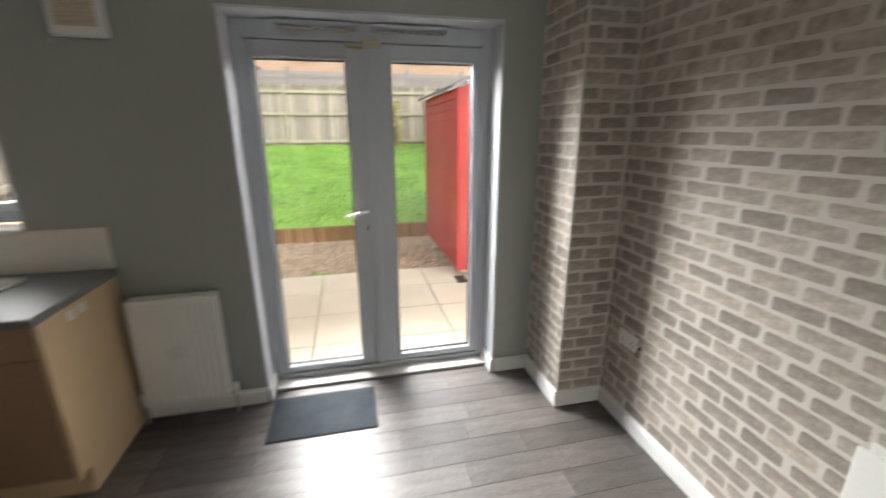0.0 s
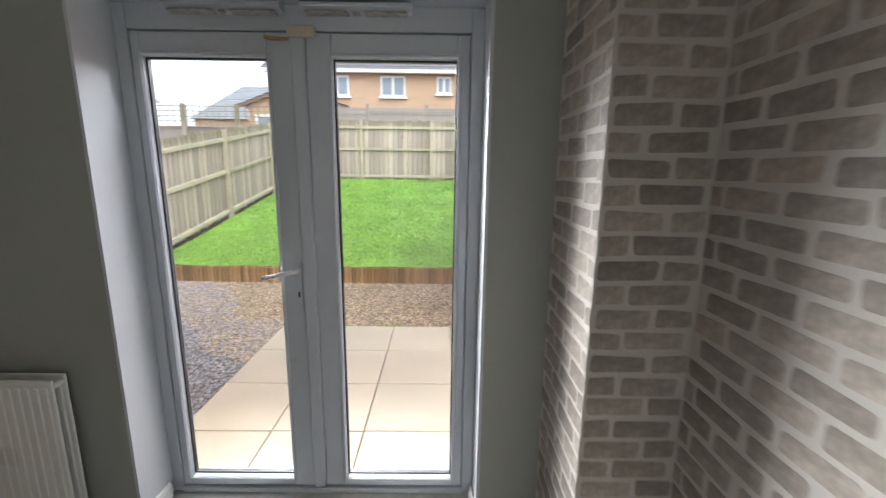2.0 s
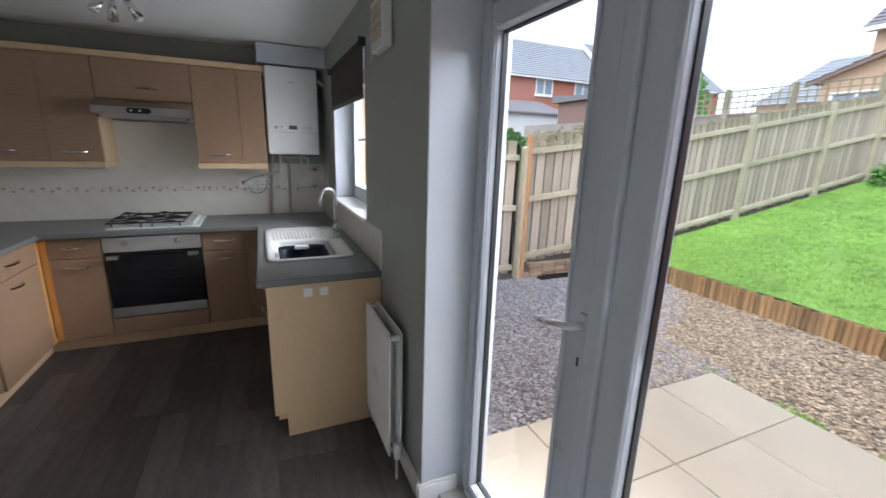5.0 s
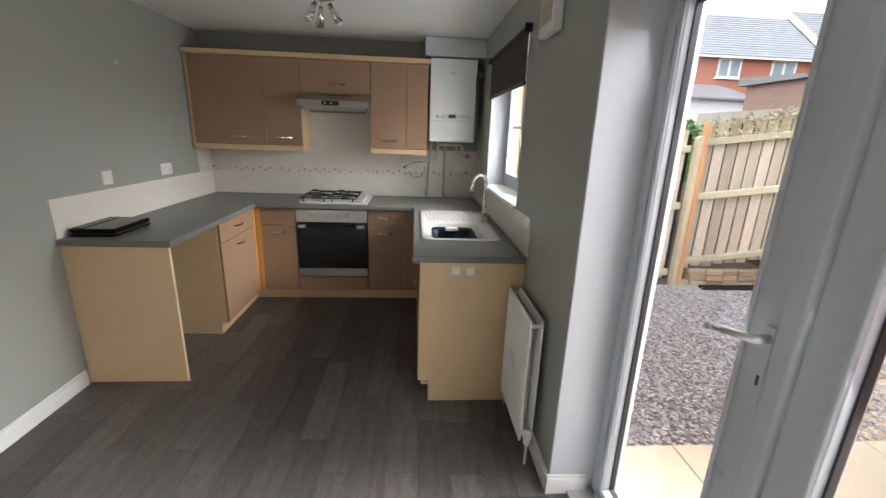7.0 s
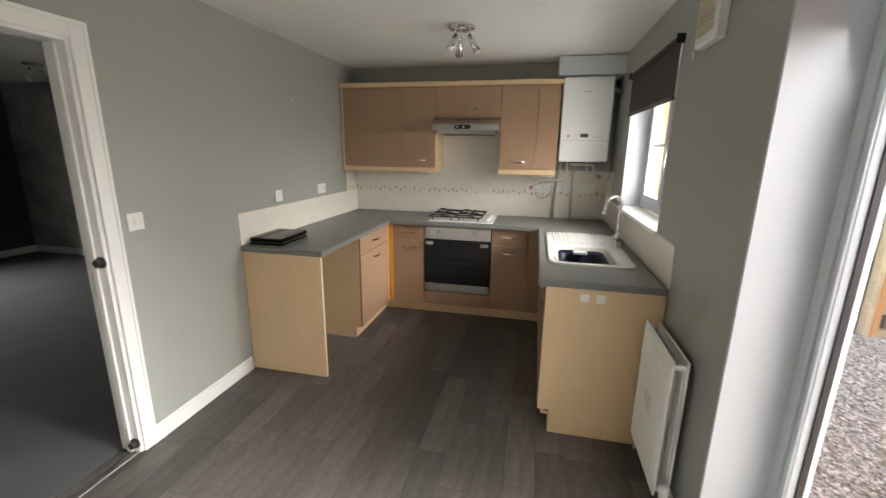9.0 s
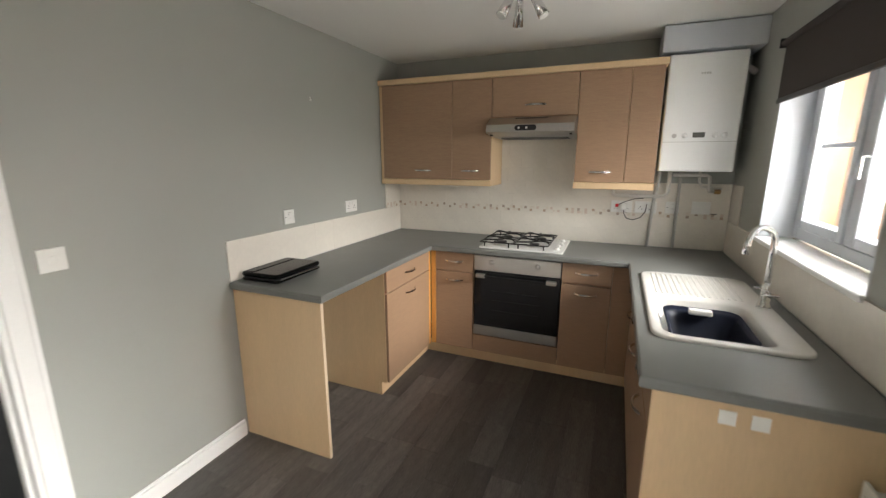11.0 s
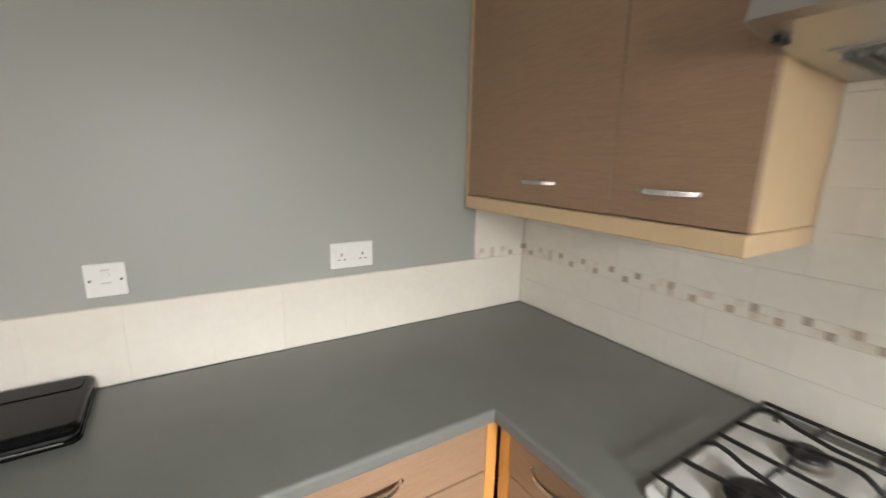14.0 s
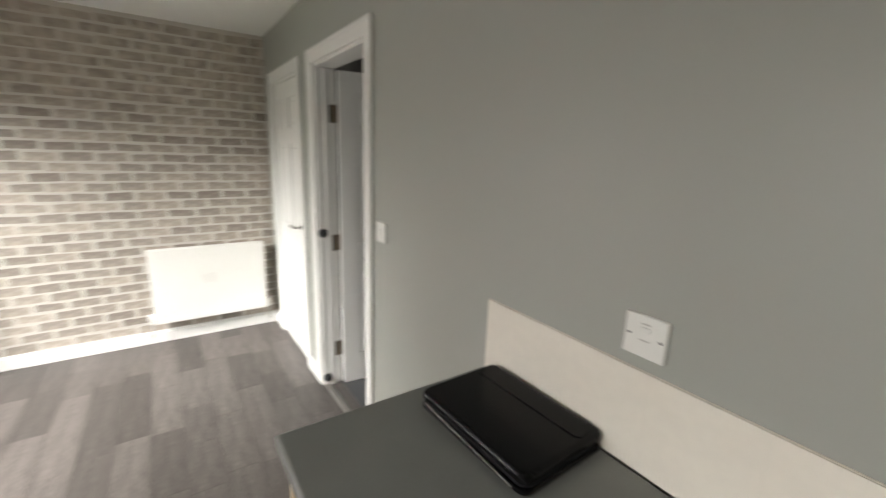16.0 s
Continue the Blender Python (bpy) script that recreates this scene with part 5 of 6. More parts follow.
FX = -0.40
low = lambda y: GZ + 0.02
step = lambda y: GZ + 0.04 + max(0, y - 5.3) * 0.12
fence_run("side_gate", FX, 4.5, 5.14, low, "weathered close-board fence beside the house", posts=(4.55,), bottom=0.04, h=1.78)
fence_run("fence", FX, 5.26, 7.35, step, "weathered timber fence panel with mossy rails", posts=(5.2,), bottom=0.16, h=1.72)
fence_run("fence", FX, 7.35, 14.05, lawn_z, "long weathered timber fence climbing beside the lawn", posts=(7.42, 9.75, 12.1, 14.0), bottom=0.03, h=1.75)
fence_run("fence", 14.08, -0.4, 6.4, lambda p: lawn_z(14.2), "weathered timber back fence with posts and rails", "x", posts=(1.6, 3.75, 5.9), bottom=0.0, h=1.75, flip=-1)
fence_run("fence", 6.3, 3.0, 14.0, lambda y: lawn_z(y) if y > 7.1 else GZ, "weathered timber fence behind the shed", posts=(5.0, 7.3, 9.6, 11.9), h=1.75, flip=-1)
OLDWOOD = mat("fresh_orange_post", (0.50, 0.27, 0.12), 0.8, var=0.2, scale=3, fine=30, stretch=(5, 5, 1), bump=0.3)
tagged(part("gate_post", box(FX + 0.02, FX + 0.11, 5.205, 5.25, GZ, GZ + 1.92, 0.005), OLDWOOD), "orange-brown timber gate post", "fence post")

# things lying by the fence
SLATEBD = mat("dark_slate_board", (0.07, 0.08, 0.095), 0.6, var=0.2)
pb = tagged(part("planter_board", box(-0.36, -0.30, 6.60, 7.02, GZ, GZ + 0.27, 0.006), SLATEBD), "blue-grey board leaning under the fence", "board")
tagged(part("gutter_length", boxes([(-0.25, -0.16, 5.45, 6.25, GZ + 0.01, GZ + 0.022), (-0.25, -0.235, 5.45, 6.25, GZ + 0.022, GZ + 0.05), (-0.175, -0.16, 5.45, 6.25, GZ + 0.022, GZ + 0.05)], 0.003), BLACK), "length of black plastic gutter on the chippings", "gutter")
RUB = mat("stacked_old_brick", (0.30, 0.22, 0.15), 0.9, var=0.25, rand=0.25, bump=0.4)
base = thing("brick_stack", -0.40, 6.0, GZ, "rough low stack of old bricks under the fence", "bricks")
bk = mesh_of(box(-0.1, 0.1, -0.05, 0.05, -0.032, 0.032, 0.006), "brick", RUB)
for r in range(3):
    for k in range(8 - r):
        piece("brick", bk, base, 0.02 + 0.01 * (k % 2), -0.72 + 0.21 * k + 0.1 * (r % 2) + 0.1 * r, 0.035 + 0.068 * r, 90 + 3 * math.sin(k * 3 + r))

# ---- red shed ----
shed = thing("garden_shed", 5.3, 5.9, GZ, "red-stained timber garden shed with grey felt roof", "shed")
HX0, HX1, HY0, HY1, HZ = 4.56, 5.9, 4.88, 6.95, 2.05
part("skid_base", boxes([(HX0 + 0.02, HX1, HY0 + 0.02, HY1 - 0.02, GZ + 0.06, GZ + 0.11), (HX0 + 0.1, HX0 + 0.2, HY0, HY1, GZ, GZ + 0.06), (HX1 - 0.2, HX1 - 0.1, HY0, HY1, GZ, GZ + 0.06)], 0.003), FENCE, shed, "pale timber base")
part("wall_core", box(HX0 + 0.02, HX1 - 0.02, HY0 + 0.02, HY1 - 0.02, GZ + 0.11, HZ - 0.02), SHEDRED, shed)
nb = 19
bh = (HZ - GZ - 0.11) / nb
for k in range(nb):
    z = GZ + 0.11 + k * bh
    for nm, outline, plane, lo, hi in (("west", [(HX0 + 0.02, z), (HX0 - 0.004, z), (HX0 + 0.010, z + bh), (HX0 + 0.02, z + bh)], "xz", HY0, HY1),
                                       ("south", [(HY0 + 0.02, z), (HY0 - 0.004, z), (HY0 + 0.010, z + bh), (HY0 + 0.02, z + bh)], "yz", HX0 + 0.02, HX1)):
        part("weatherboard", prism(outline, plane, lo, hi), SHEDRED, shed)
part("corner_trim", box(HX0 - 0.012, HX0 + 0.03, HY0 - 0.012, HY0 + 0.03, GZ + 0.1, HZ, 0.003), SHEDRED, shed)
part("roof", prism([(HX0 - 0.08, HZ - 0.01), (HX0 + 0.62, HZ + 0.30), (HX1 + 0.08, HZ - 0.01), (HX1 + 0.08, HZ + 0.02), (HX0 + 0.62, HZ + 0.335), (HX0 - 0.08, HZ + 0.02)], "xz", HY0 - 0.06, HY1 + 0.06), FELT, shed, "grey felted roof")
part("gable", prism([(HX0, HZ - 0.02), (HX1, HZ - 0.02), (HX0 + 0.62, HZ + 0.285)], "xz", HY0, HY0 + 0.02), SHEDRED, shed)
tagged(part("plastic_offcut", box(4.50, 4.62, 4.62, 4.84, GZ + 0.04, GZ + 0.055, 0.004), BLACK), "dark plastic piece lying by the shed", "offcut")


# ---- shrubs ----
def foliage(name, centre, size, n, material, label, leaf=0.05, stems=7):
    t = thing(name, *centre, label, "shrub")
    bm = bmesh.new()
    for k in range(stems):
        a = k * 2.4
        top = (centre[0] + size[0] * 0.6 * math.cos(a), centre[1] + size[1] * 0.6 * math.sin(a), centre[2] + size[2] * (0.6 + 0.3 * math.sin(k)))
        mid = (centre[0] + size[0] * 0.2 * math.cos(a), centre[1] + size[1] * 0.2 * math.sin(a), centre[2] + size[2] * 0.4)
        tube([(centre[0], centre[1], centre[2] - 0.05), mid, top], 0.008, 5, bm)
    part("stems", bm, BARK, t)
    v, f = [], []
    for k in range(n):
        a, u = rng.uniform(0, 2 * np.pi), rng.uniform(-0.2, 1) ** 1
        lump = 0.75 + 0.35 * noise.noise((3 * math.cos(a), 3 * math.sin(a), 2 * u))
        r = math.sqrt(max(0.05, 1 - u * u)) * rng.uniform(0.55, 1.0) * lump
        c = Vector((centre[0] + size[0] * r * math.cos(a), centre[1] + size[1] * r * math.sin(a), centre[2] + size[2] * max(0, u) * lump * 1.1 + 0.02))
        d = Vector(rng.normal(0, 1, 3)).normalized()
        s = d.orthogonal().normalized()
        l = leaf * rng.uniform(0.6, 1.3)
        i = len(v)
        v += [c - d * l, c + s * l * 0.45, c + d * l, c - s * l * 0.45]
        f.append((i, i + 1, i + 2, i + 3))
    ob = raw("leaves", [tuple(Vector(p) - Vector(centre)) for p in v], f, material, t)
    return t


foliage("shrub", (0.2, 13.55, lawn_z(13.55)), (0.5, 0.3, 0.5), 650, LEAF, "low green shrub in the corner by the fences", 0.06)
foliage("shrub", (4.85, 13.6, lawn_z(13.6)), (0.32, 0.25, 1.6), 420, YLEAF, "thin yellow-green shrub before the back fence", 0.06)
foliage("shrub", (-2.2, 5.9, 1.0), (1.2, 1.2, 1.0), 1800, LEAF, "green bush beyond the side fence", 0.07)
foliage("shrub", (-15.0, 27.0, 1.3), (2.3, 2.3, 6.2), 3600, LEAF, "dark green tree behind the neighbouring gardens", 0.22, 9)

# dry climber and moss spilling over the top of the near side fence
DRYLEAF = mat("dry_climber_leaf", (0.24, 0.235, 0.11), 0.8, var=0.35, rand=0.45, island=True, bump=0.0, tint=(0.40, 0.36, 0.22))
cl = thing("dry_climber", FX, 6.3, 1.6, "dry mossy climber spilling over the timber fence", "climber")
bm = bmesh.new()
for k in range(26):
    y0 = 5.32 + 0.078 * k
    z0 = step(y0) + 1.80
    tube([(FX - 0.06, y0, z0 - 0.25), (FX - 0.05 + 0.03 * math.sin(k * 2.1), y0 + 0.05 * math.sin(k), z0), (FX - 0.08 + 0.05 * math.sin(k * 1.3), y0 + 0.12 * math.sin(k * 1.7), z0 + 0.10 + 0.07 * math.sin(k * 2.9))], 0.004, 5, bm)
part("stems", bm, BARK, cl)
v, f = [], []
for k in range(2600):
    y0 = rng.uniform(5.3, 7.35)
    crest = 0.10 + 0.09 * noise.noise((y0 * 2.3, 0.0, 4.0)) + 0.05 * noise.noise((y0 * 7.0, 1.0, 0.0))
    c = Vector((FX - 0.06 + rng.normal(0, 0.045), y0, step(y0) + 1.76 + crest * rng.uniform(-0.9, 1.6)))
    d = Vector(rng.normal(0, 1, 3)).normalized()
    q = d.orthogonal().normalized()
    l = 0.022 * rng.uniform(0.5, 1.3)
    i = len(v)
    v += [tuple(p - Vector((FX, 6.3, 1.6))) for p in (c - d * l, c + q * l * 0.4, c + d * l, c - q * l * 0.4)]
    f.append((i, i + 1, i + 2, i + 3))
raw("leaves", v, f, DRYLEAF, cl)

# ---- second fence, garden buildings and houses beyond ----
nf = thing("neighbour_fence", 3.0, 15.0, 1.2, "grey slatted fence panels behind the back fence", "fence")
pm = mesh_of(box(-0.9, 0.9, -0.01, 0.01, 0, 0.105, 0.003), "slat", GREYF)
for c in range(5):
    for r in range(22):
        piece("slat", pm, nf, -2.3 + 1.9 * c, 0.008 * (r % 2), 0.1 * r + 0.03)
    piece("post", mesh_of(box(-0.05, 0.05, -0.05, 0.05, 0, 2.35, 0.005), "post", GREYF), nf, -3.25 + 1.9 * c, 0.0, 0.0)
DKRED = mat("dark_red_panel", (0.12, 0.04, 0.04), 0.7)
tagged(part("brown_panel", box(-0.85, -0.28, 15.0, 15.04, 1.2, 3.45, 0.005), DKRED), "dark brown-red panel beside the grey fence", "panel")
tr = thing("trellis", -3.0, 14.3, 1.2, "timber trellis above the neighbouring fence", "trellis")
for k in range(26):
    part("upright", box(-5.6 + 0.2 * k, -5.575 + 0.2 * k, 14.3, 14.32, 2.7, 3.35), FENCE, tr)
for k in range(5):
    part("crossbar", box(-5.6, -0.5, 14.322, 14.34, 2.72 + 0.15 * k, 2.745 + 0.15 * k), FENCE, tr)
for k in range(4):
    part("post", box(-5.6 + 1.65 * k, -5.5 + 1.65 * k, 14.25, 14.36, 1.1, 3.4), FENCE, tr)
tagged(part("far_fence", box(-14, -0.55, 14.40, 14.44, 1.05, 2.75), GREYF), "weathered fence of the neighbouring garden", "fence")


def tiled_roof(parent, a, b, e0, e1, n, material):
    """A slope of tile courses: a, b the ends of the eave, e0, e1 of the ridge."""
    a, b, e0, e1 = (Vector(p) for p in (a, b, e0, e1))
    nrm = (b - a).cross(e0 - a).normalized()
    if nrm.z < 0:
        nrm = -nrm
    bm = bmesh.new()
    for k in range(n):
        p, q = a.lerp(e0, k / n), b.lerp(e1, k / n)
        r, s = a.lerp(e0, (k + 1) / n), b.lerp(e1, (k + 1) / n)
        v = [bm.verts.new(c) for c in (p + nrm * 0.06, q + nrm * 0.06, s + nrm * 0.02, r + nrm * 0.02, p, q)]
        bm.faces.new(v[:4])
        bm.faces.new((v[4], v[5], v[1], v[0]))
    return part("roof", bm, material, parent, "roof of grey tile courses")


def house_window(parent, x0, x1, z0, z1, y, axis="y", d=-1):
    lay = (lambda a, b, c0, c1, e0, e1: box(a, b, y + c0 * d if d > 0 else y + d * c1, y + c1 * d if d > 0 else y + d * c0, e0, e1)) if axis == "y" else \
        (lambda a, b, c0, c1, e0, e1: box(min(y + c0 * d, y + c1 * d), max(y + c0 * d, y + c1 * d), a, b, e0, e1))
    w = part("window", lay(x0, x1, 0.0, 0.02, z0, z1), PANE, parent, "white-framed window")
    t = 0.09
    xm = (x0 + x1) / 2
    for r in ((x0, x0 + t, z0, z1), (x1 - t, x1, z0, z1), (x0 + t, x1 - t, z0, z0 + t), (x0 + t, x1 - t, z1 - t, z1), (xm - 0.06, xm + 0.06, z0 + t, z1 - t)):
        part("frame_bar", lay(r[0], r[1], 0.02, 0.07, r[2], r[3]), WHITE, w)
    part("sill", lay(x0 - 0.08, x1 + 0.08, 0.0, 0.14, z0 - 0.09, z0 - 0.003), WHITE, w)


hA = thing("house", 2, 24, 1.3, "buff brick house with dark tiled roof and white windows", "house")
part("wall", box(-4.2, 12.0, 22.0, 29.0, 1.0, 6.15), BUFF, hA)
tiled_roof(hA, (-4.45, 21.6, 6.05), (12.3, 21.6, 6.05), (-4.3, 25.5, 8.75), (12.3, 25.5, 8.75), 16, ROOF)
tiled_roof(hA, (12.3, 29.4, 6.05), (-4.45, 29.4, 6.05), (12.3, 25.5, 8.75), (-4.3, 25.5, 8.75), 8, ROOF)
part("gable", prism([(22.0, 6.14), (29.0, 6.14), (25.5, 8.6)], "yz", -4.2, -3.95), BUFF, hA)
part("fascia", box(-4.45, 12.3, 21.58, 21.63, 5.92, 6.10), WHITE, hA, "white fascia board")
part("soffit", box(-4.4, 12.2, 21.64, 21.99, 5.95, 6.0), WHITE, hA)
part("verge_board", prism([(21.6, 5.95), (25.5, 8.66), (25.5, 8.8), (21.6, 6.10)], "yz", -4.5, -4.44), WHITE, hA)
for x0, x1, z0, z1 in ((-3.65, -3.0, 5.15, 5.85), (-1.6, -0.4, 4.9, 5.85), (1.1, 2.3, 4.9, 5.85), (3.8, 4.5, 5.05, 5.85), (6.5, 7.7, 4.9, 5.85)):
    house_window(hA, x0, x1, z0, z1, 22.0)

BARGE = mat("brown_barge_paint", (0.22, 0.15, 0.12), 0.7, var=0.1)
gA = thing("garage", -2.1, 20, 1.3, "low buff brick building with gabled roof and white window", "garage")
part("wall", prism([(-4.0, 1.0), (-0.2, 1.0), (-0.2, 4.05), (-2.1, 4.75), (-4.0, 4.05)], "xz", 19.0, 21.5), BUFF, gA)
for s, e in ((-4.35, -2.1), (0.15, -2.1)):
    tiled_roof(gA, (s, 18.8, 3.98), (s, 21.6, 3.98), (e, 18.8, 4.84), (e, 21.6, 4.84), 6, ROOF)
part("barge_board", prism([(-4.35, 3.85), (-2.1, 4.70), (0.15, 3.85), (0.15, 3.97), (-2.1, 4.83), (-4.35, 3.97)], "xz", 18.74, 18.79), BARGE, gA, "dark barge board")
house_window(gA, -3.7, -2.3, 2.9, 3.65, 19.0)

hB = thing("house", -25, 24, 1.3, "red brick terraced house with grey tiled roof", "house")
part("wall", box(-29, -22.0, 10.0, 27.2, 1.0, 6.75), REDB, hB)
tiled_roof(hB, (-21.6, 27.4, 6.65), (-21.6, 9.8, 6.65), (-25.5, 27.4, 9.85), (-25.5, 9.8, 9.85), 18, ROOF2)
part("fascia", box(-21.66, -21.6, 9.8, 27.4, 6.52, 6.70), WHITE, hB, "white fascia board")
for a, b in ((12.5, 14.0), (16.4, 17.6), (20.5, 22.0), (24.0, 25.6)):
    house_window(hB, a, b, 5.45, 6.55, -22.0, "x", 1)
hE = thing("house", -3.6, 0, -0.3, "buff brick neighbouring house close beside the side path", "house")
part("wall", box(-7.0, -0.85, -6.0, 4.45, -0.3, 5.3), BUFF, hE)
tiled_roof(hE, (-0.55, -6.2, 5.2), (-0.55, 4.65, 5.2), (-3.9, -6.2, 7.4), (-3.9, 4.65, 7.4), 10, ROOF)
tiled_roof(hE, (-7.3, 4.65, 5.2), (-7.3, -6.2, 5.2), (-3.9, 4.65, 7.4), (-3.9, -6.2, 7.4), 10, ROOF)
part("gable", prism([(-7.0, 5.29), (-0.85, 5.29), (-3.9, 7.3)], "xz", 4.2, 4.45), BUFF, hE)
part("fascia", box(-0.58, -0.53, -6.2, 4.65, 5.08, 5.24), WHITE, hE, "white fascia board")
hC = thing("house", -24, 32, 1.3, "red brick house with white verge and grey roof, farther along", "house")
part("wall", box(-29, -21.8, 27.25, 40.0, 1.0, 7.0), REDB, hC)
tiled_roof(hC, (-21.3, 40.3, 6.95), (-21.3, 27.2, 6.95), (-25.4, 40.3, 10.3), (-25.4, 27.2, 10.3), 18, ROOF2)
part("verge_board", prism([(-21.3, 6.6), (-25.4, 9.95), (-25.4, 10.33), (-21.3, 6.98)], "xz", 27.12, 27.19), WHITE, hC, "white verge board")
for a, b in ((29.5, 31.0), (33.5, 35.0)):
    house_window(hC, a, b, 5.6, 6.6, -21.8, "x", 1)
cons = thing("conservatory", -17, 17, 1.3, "small extension with grey slate roof behind the red house", "extension")
part("wall", box(-21.9, -18.6, 15.5, 20.5, 1.0, 3.9), WHITE, cons)
part("roof", prism([(-21.95, 5.0), (-18.3, 3.9), (-18.3, 3.8), (-21.95, 3.8)], "xz", 15.2, 20.8), ROOF, cons, "grey slate lean-to roof")
hD = thing("house", -8, 38, 1.4, "far house with green-grey roof", "house")
part("wall", box(-16, -6, 36, 43, 1.0, 5.3), BUFF, hD)
tiled_roof(hD, (-16.3, 35.7, 5.2), (-5.7, 35.7, 5.2), (-13.5, 39.5, 8.4), (-6.5, 39.5, 8.4), 14, ROOF2)
sh2 = thing("garden_shed", -12.0, 15.6, 1.2, "old brown shed in the neighbouring garden", "shed")
part("wall", box(-13.5, -10.2, 16.0, 18.5, 1.0, 3.9), mat("old_brown_shed", (0.27, 0.18, 0.145), 0.85, var=0.25, stretch=(1, 1, 6)), sh2)
part("roof", prism([(-13.8, 3.9), (-9.9, 3.9), (-9.9, 4.0), (-13.8, 4.25)], "xz", 15.8, 18.7), FELT, sh2)


# ---- floor planks ----
PW, PL = 0.152, 0.92
plank = mesh_of(box(-PL / 2 + 0.0006, PL / 2 - 0.0006, -PW / 2 + 0.0006, PW / 2 - 0.0006, -0.003, 0.0, 0.0006), "plank", PLANK)
rp = random.Random(21)
row = 0
y = -0.118 + PW / 2
while y < YW + 0.2:
    x = -0.3 - PL * ((row * 0.37) % 1.0)
    while x < XW + 0.3:
        step_l = rp.choice((0.36, 0.5, 0.5, 0.75))
        a, b = max(x, 0.0), min(x + step_l, XW)
        lo, hi = y - PW / 2, y + PW / 2
        if hi < 0.01 and not (a < OR_ - 0.02 and b > OL + 0.02):
            a = b
        if lo > YW - 0.02:
            a, b = max(a, DL + 0.012), min(b, DR - 0.012)
        if hi < 0.01 and b > a:
            a, b = max(a, OL + 0.02), min(b, OR_ - 0.02)
        if b - a > 0.03:
            piece("plank", plank, floor, (a + b) / 2, y, 0.0, 0, (b - a) / PL)
        x += step_l
    y += PW
    row += 1

# ---- wall tiles: field above the worktop, upstands at both sides ----
TH, TW = 0.1, 0.2
tile_me = mesh_of(box(-0.0035, 0.0024, -TW / 2 + 0.0006, TW / 2 - 0.0006, -TH / 2 + 0.0006, TH / 2 - 0.0006, 0.0005), "tile", TILE)
tile_wall = tagged(part("tiling_west", boxes([(0.0, 0.0035, 0.0, YW, WTZ, 1.38), (0.0, 0.0035, 0.966, 1.577, 1.38, 1.72)]), GROUT), "cream wall tiles with mosaic border over the worktop", "wall tiles", kind="structure")


def tile_row(z, h, y0, y1, off):
    yy = y0 - off
    while yy < y1 - 0.01:
        a, b = max(yy, y0), min(yy + TW, y1)
        if b - a > 0.012:
            piece("tile", tile_me, tile_wall, 0.0035, (a + b) / 2, z + h / 2, 0, 1, (b - a) / TW, h / TH)
        yy += TW


tile_row(WTZ, 0.11, 0.006, YW - 0.006, 0.135)
tile_row(1.02, 0.108, 0.006, YW - 0.006, 0.035)
tile_row(1.175, 0.095, 0.006, YW - 0.006, 0.135)
tile_row(1.27, 0.11, 0.006, YW - 0.006, 0.035)
for k in range(4):
    tile_row(1.38 + 0.1 * k, min(0.1, 1.72 - 1.38 - 0.1 * k), 0.967, 1.576, (0.135, 0.035)[k % 2])
MOS = [mat("mosaic_" + n, c, 0.25, var=0.05, bump=0.0) for n, c in (("cream", (0.72, 0.66, 0.57)), ("tan", (0.50, 0.39, 0.30)), ("rose", (0.66, 0.55, 0.47)), ("taupe", (0.43, 0.36, 0.30)))]
border = part("mosaic_border", box(0.0, 0.005, 0.006, YW - 0.006, 1.129, 1.174), TILE, tile_wall, "cream border strip set with small mosaic squares")
chip = [mesh_of(box(0, 0.0035, -0.0098, 0.0098, -0.0098, 0.0098, 0.0008), "mosaic_chip", m) for m in MOS]
rr = random.Random(5)


def chip_run(parent, length, place, rz):
    """Single darker squares stepping up and down along the border, with paler ones between them."""
    u, k = 0.014, 0
    while u < length:
        up = 1 if k % 2 == 0 else -1
        for du, dz, kinds in ((0.0, up, (1, 1, 3, 2)), (0.0205, -up, (0,)), (0.0, -up, (0, 2))):
            if kinds[0] == 0 and rr.random() < 0.5:
                continue
            x, y = place(u + du)
            piece("mosaic_chip", chip[rr.choice(kinds)], parent, x, y, 1.1515 + dz * 0.0105, rz)
        u += rr.choice((0.044, 0.055, 0.055, 0.066))
        k += 1


chip_run(border, YW - 0.04, lambda u: (0.005, u), 0)

up_me = mesh_of(box(-TW / 2 + 0.0001, TW / 2 - 0.0001, -0.0035, 0.0045, -0.108, 0.108, 0.0002), "tile", TILE)
for nm, yb, d, x1 in (("tiling_south", 0.0, 1, 1.895), ("tiling_north", YW, -1, 2.115)):
    up = tagged(part(nm, box(0.009, x1, min(yb, yb + d * 0.0035), max(yb, yb + d * 0.0035), WTZ, 1.128), GROUT), "cream tile upstand along the worktop", "wall tiles", kind="structure")
    x = 0.009
    while x < x1 - 0.01:
        b = min(x + TW, x1)
        piece("tile", up_me, up, (x + b) / 2, yb + d * 0.0035, (WTZ + 1.128) / 2, 0 if d > 0 else 180, (b - x) / TW)
        x += TW
    hx1 = 0.265
    part("high_tiles", boxes([(0.010, hx1, yb + (0.0005 if d > 0 else -0.008), yb + (0.008 if d > 0 else -0.0005), 1.129, 1.34 if d > 0 else 1.38)], 0.001), TILE, up, "taller tiles in the corner")
    if d > 0:
        chip_run(up, 0.24, lambda u: (u, 0.008), 90)

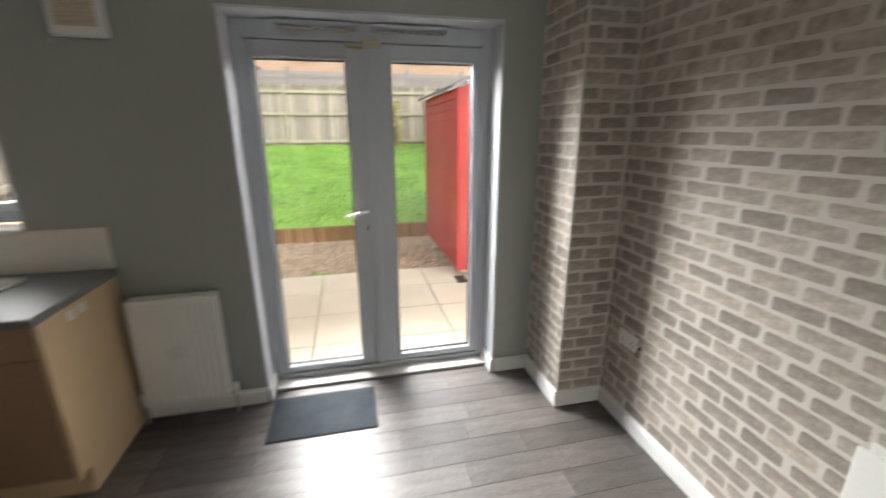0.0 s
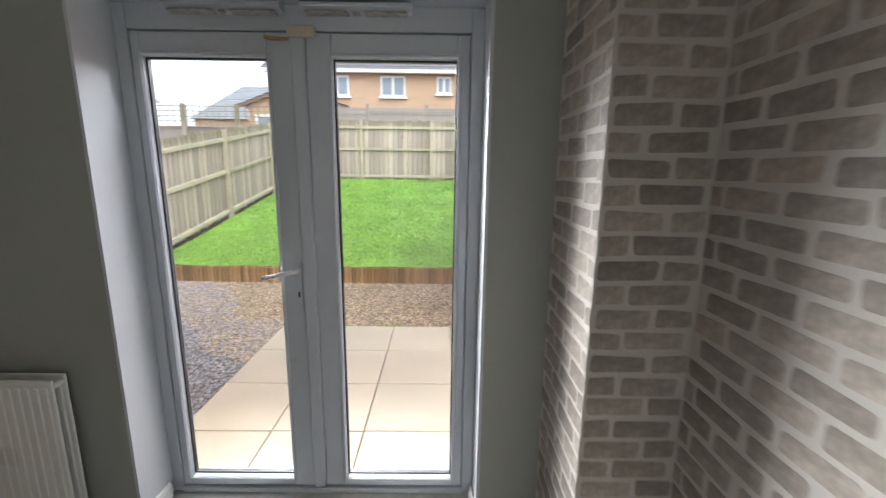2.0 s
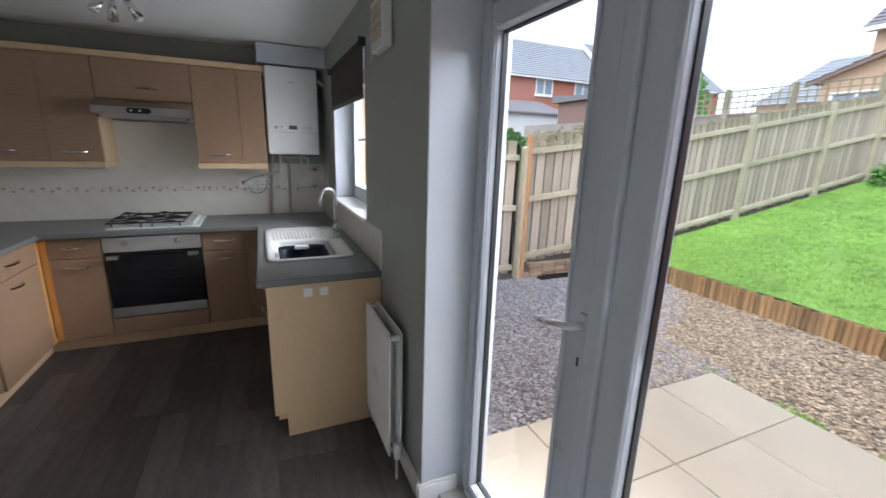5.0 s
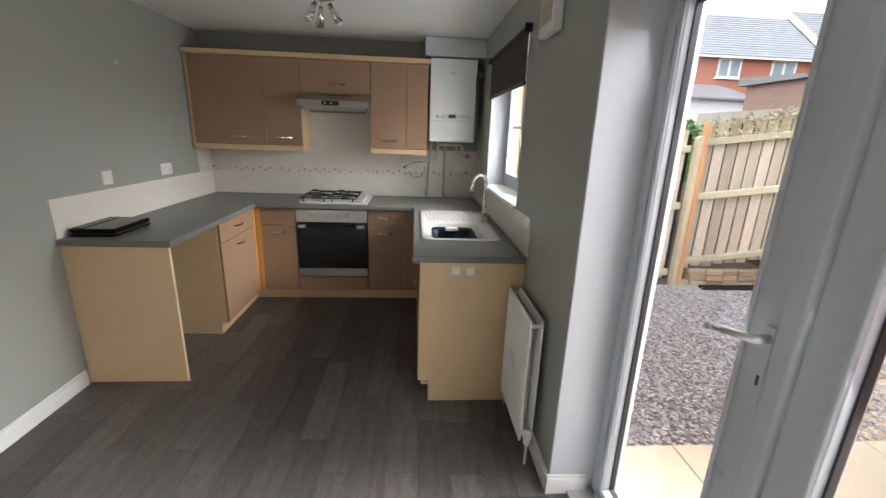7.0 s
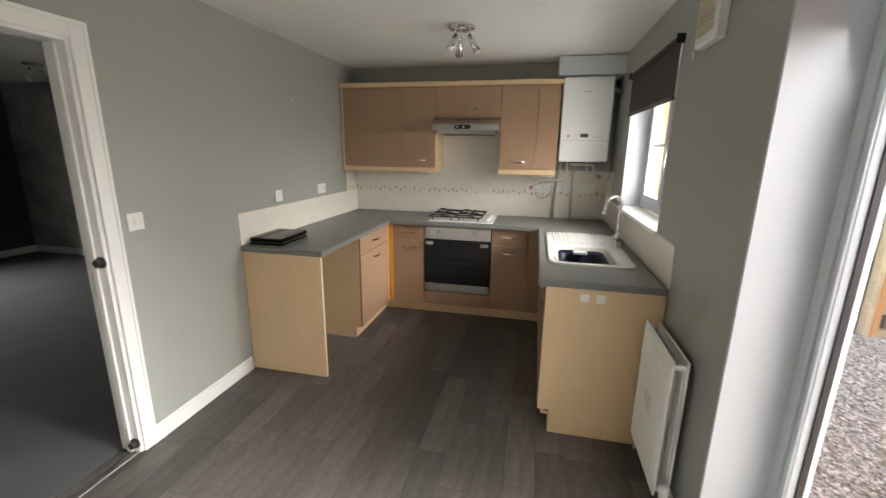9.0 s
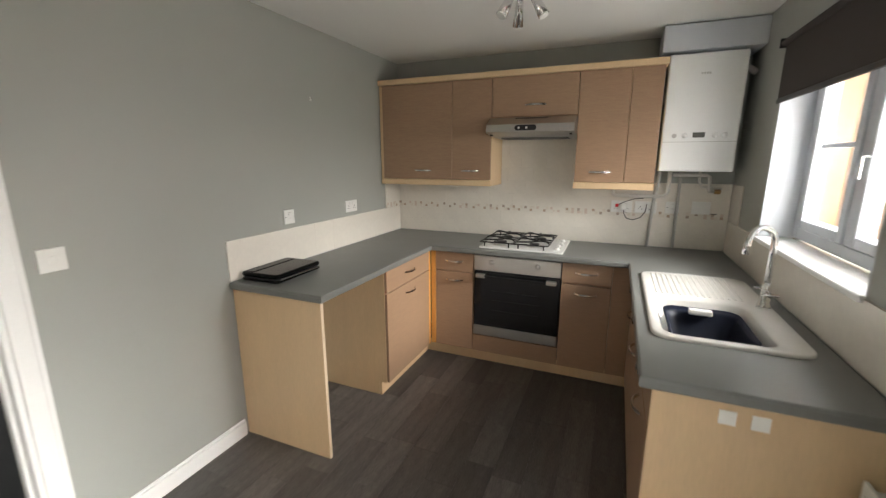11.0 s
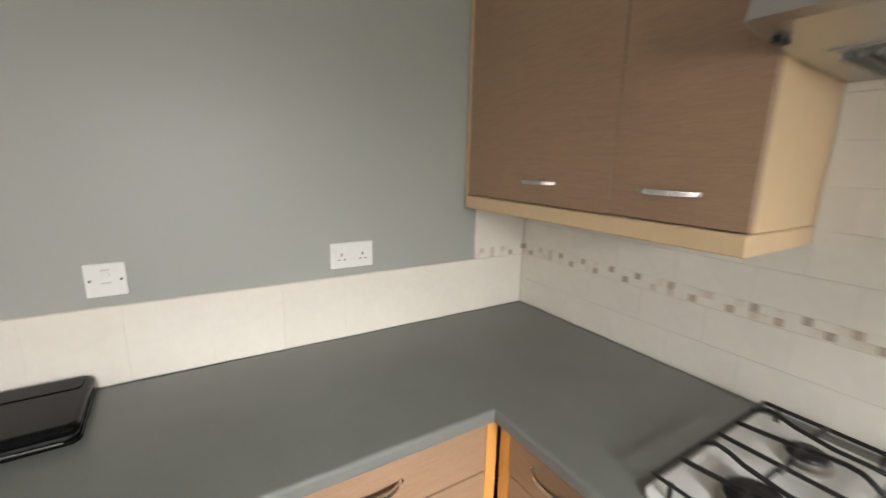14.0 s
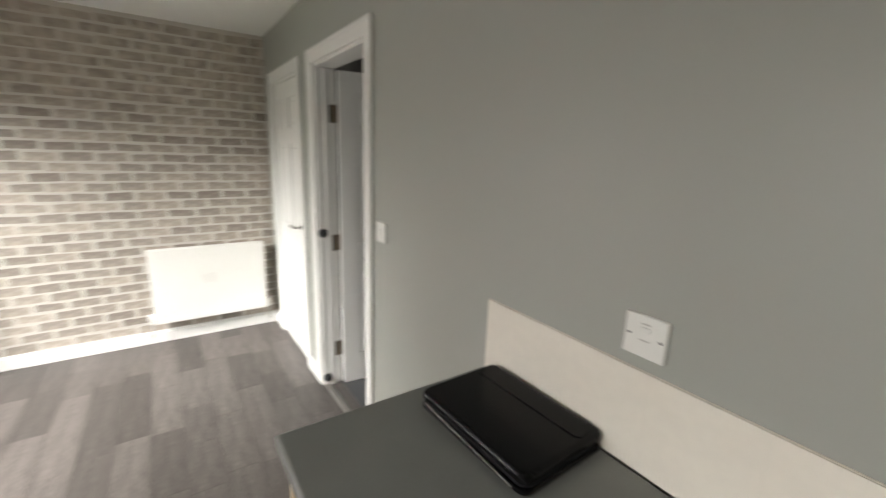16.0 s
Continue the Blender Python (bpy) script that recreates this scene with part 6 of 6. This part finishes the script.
# ---- brick-effect paper: bricks slightly proud of the pale joints ----
CH, BL = 0.068, 0.184
rb = random.Random(11)
variants = []
for k in range(7):
    out = []
    for cx, cz, a in ((1, 1, 0), (-1, 1, 90), (-1, -1, 180), (1, -1, 270)):
        r = 0.007 + 0.007 * rb.random()
        jx, jz = rb.uniform(-0.006, 0.004), rb.uniform(-0.005, 0.003)
        for s in (0, 45, 90):
            out.append((cx * (0.083 - r + jx) + r * math.cos(radians(a + s)), cz * (0.0272 - r + jz) + r * math.sin(radians(a + s))))
    variants.append(mesh_of(prism(out, "xz", -0.0016, 0.0, 0.0), "brick", BRICKPAPER))
spare_v, spare_f = [], []


def paper(parent, u0, u1, place, rz, top, limit=99.0, phase=0.0):
    """Courses of bricks over a wall strip from u0 to u1; place turns (u, z) into a spot."""
    z, c = 0.128, 0
    while z < ZC - 0.02:
        u = u0 - (BL * 0.5 if c % 2 else 0.0) - phase + rb.uniform(-0.006, 0.006)
        while u < u1:
            a, b = max(u, u0), min(u + BL, u1)
            if b - a > 0.035:
                x, y = place((a + b) / 2)
                sx = (b - a) / BL * rb.uniform(0.95, 1.03)
                sz = min(1.0, (ZC - z) / 0.030) * rb.uniform(0.92, 1.06)
                me = variants[rb.randrange(7)]
                if z < limit:
                    piece("brick", me, parent, x, y, z, rz, sx, 1, sz)
                else:
                    m = pose(x, y, z, 0, 0, rz) @ Matrix.Diagonal((sx, 1, sz, 1))
                    i = len(spare_v)
                    spare_v.extend(tuple(m @ vv.co) for vv in me.vertices)
                    spare_f.extend(tuple(i + q for q in p.vertices) for p in me.polygons)
            u += BL
        z += CH
        c += 1


paper(wall_east, 0.0, BY, lambda u: (XW, BY - u), -90, ZC, 1.8, 0.145)
paper(chimney, 0.0, XW - BX, lambda u: (XW - u, BY), 0, ZC, 99, 0.168)
paper(chimney, 0.0, YW - BY, lambda u: (BX, BY + u), -90, ZC, 99, 0.05)
high = raw("high_bricks", spare_v, spare_f, BRICKPAPER, wall_east)
tagged(high, "upper courses of brick-effect paper", kind="stuff")
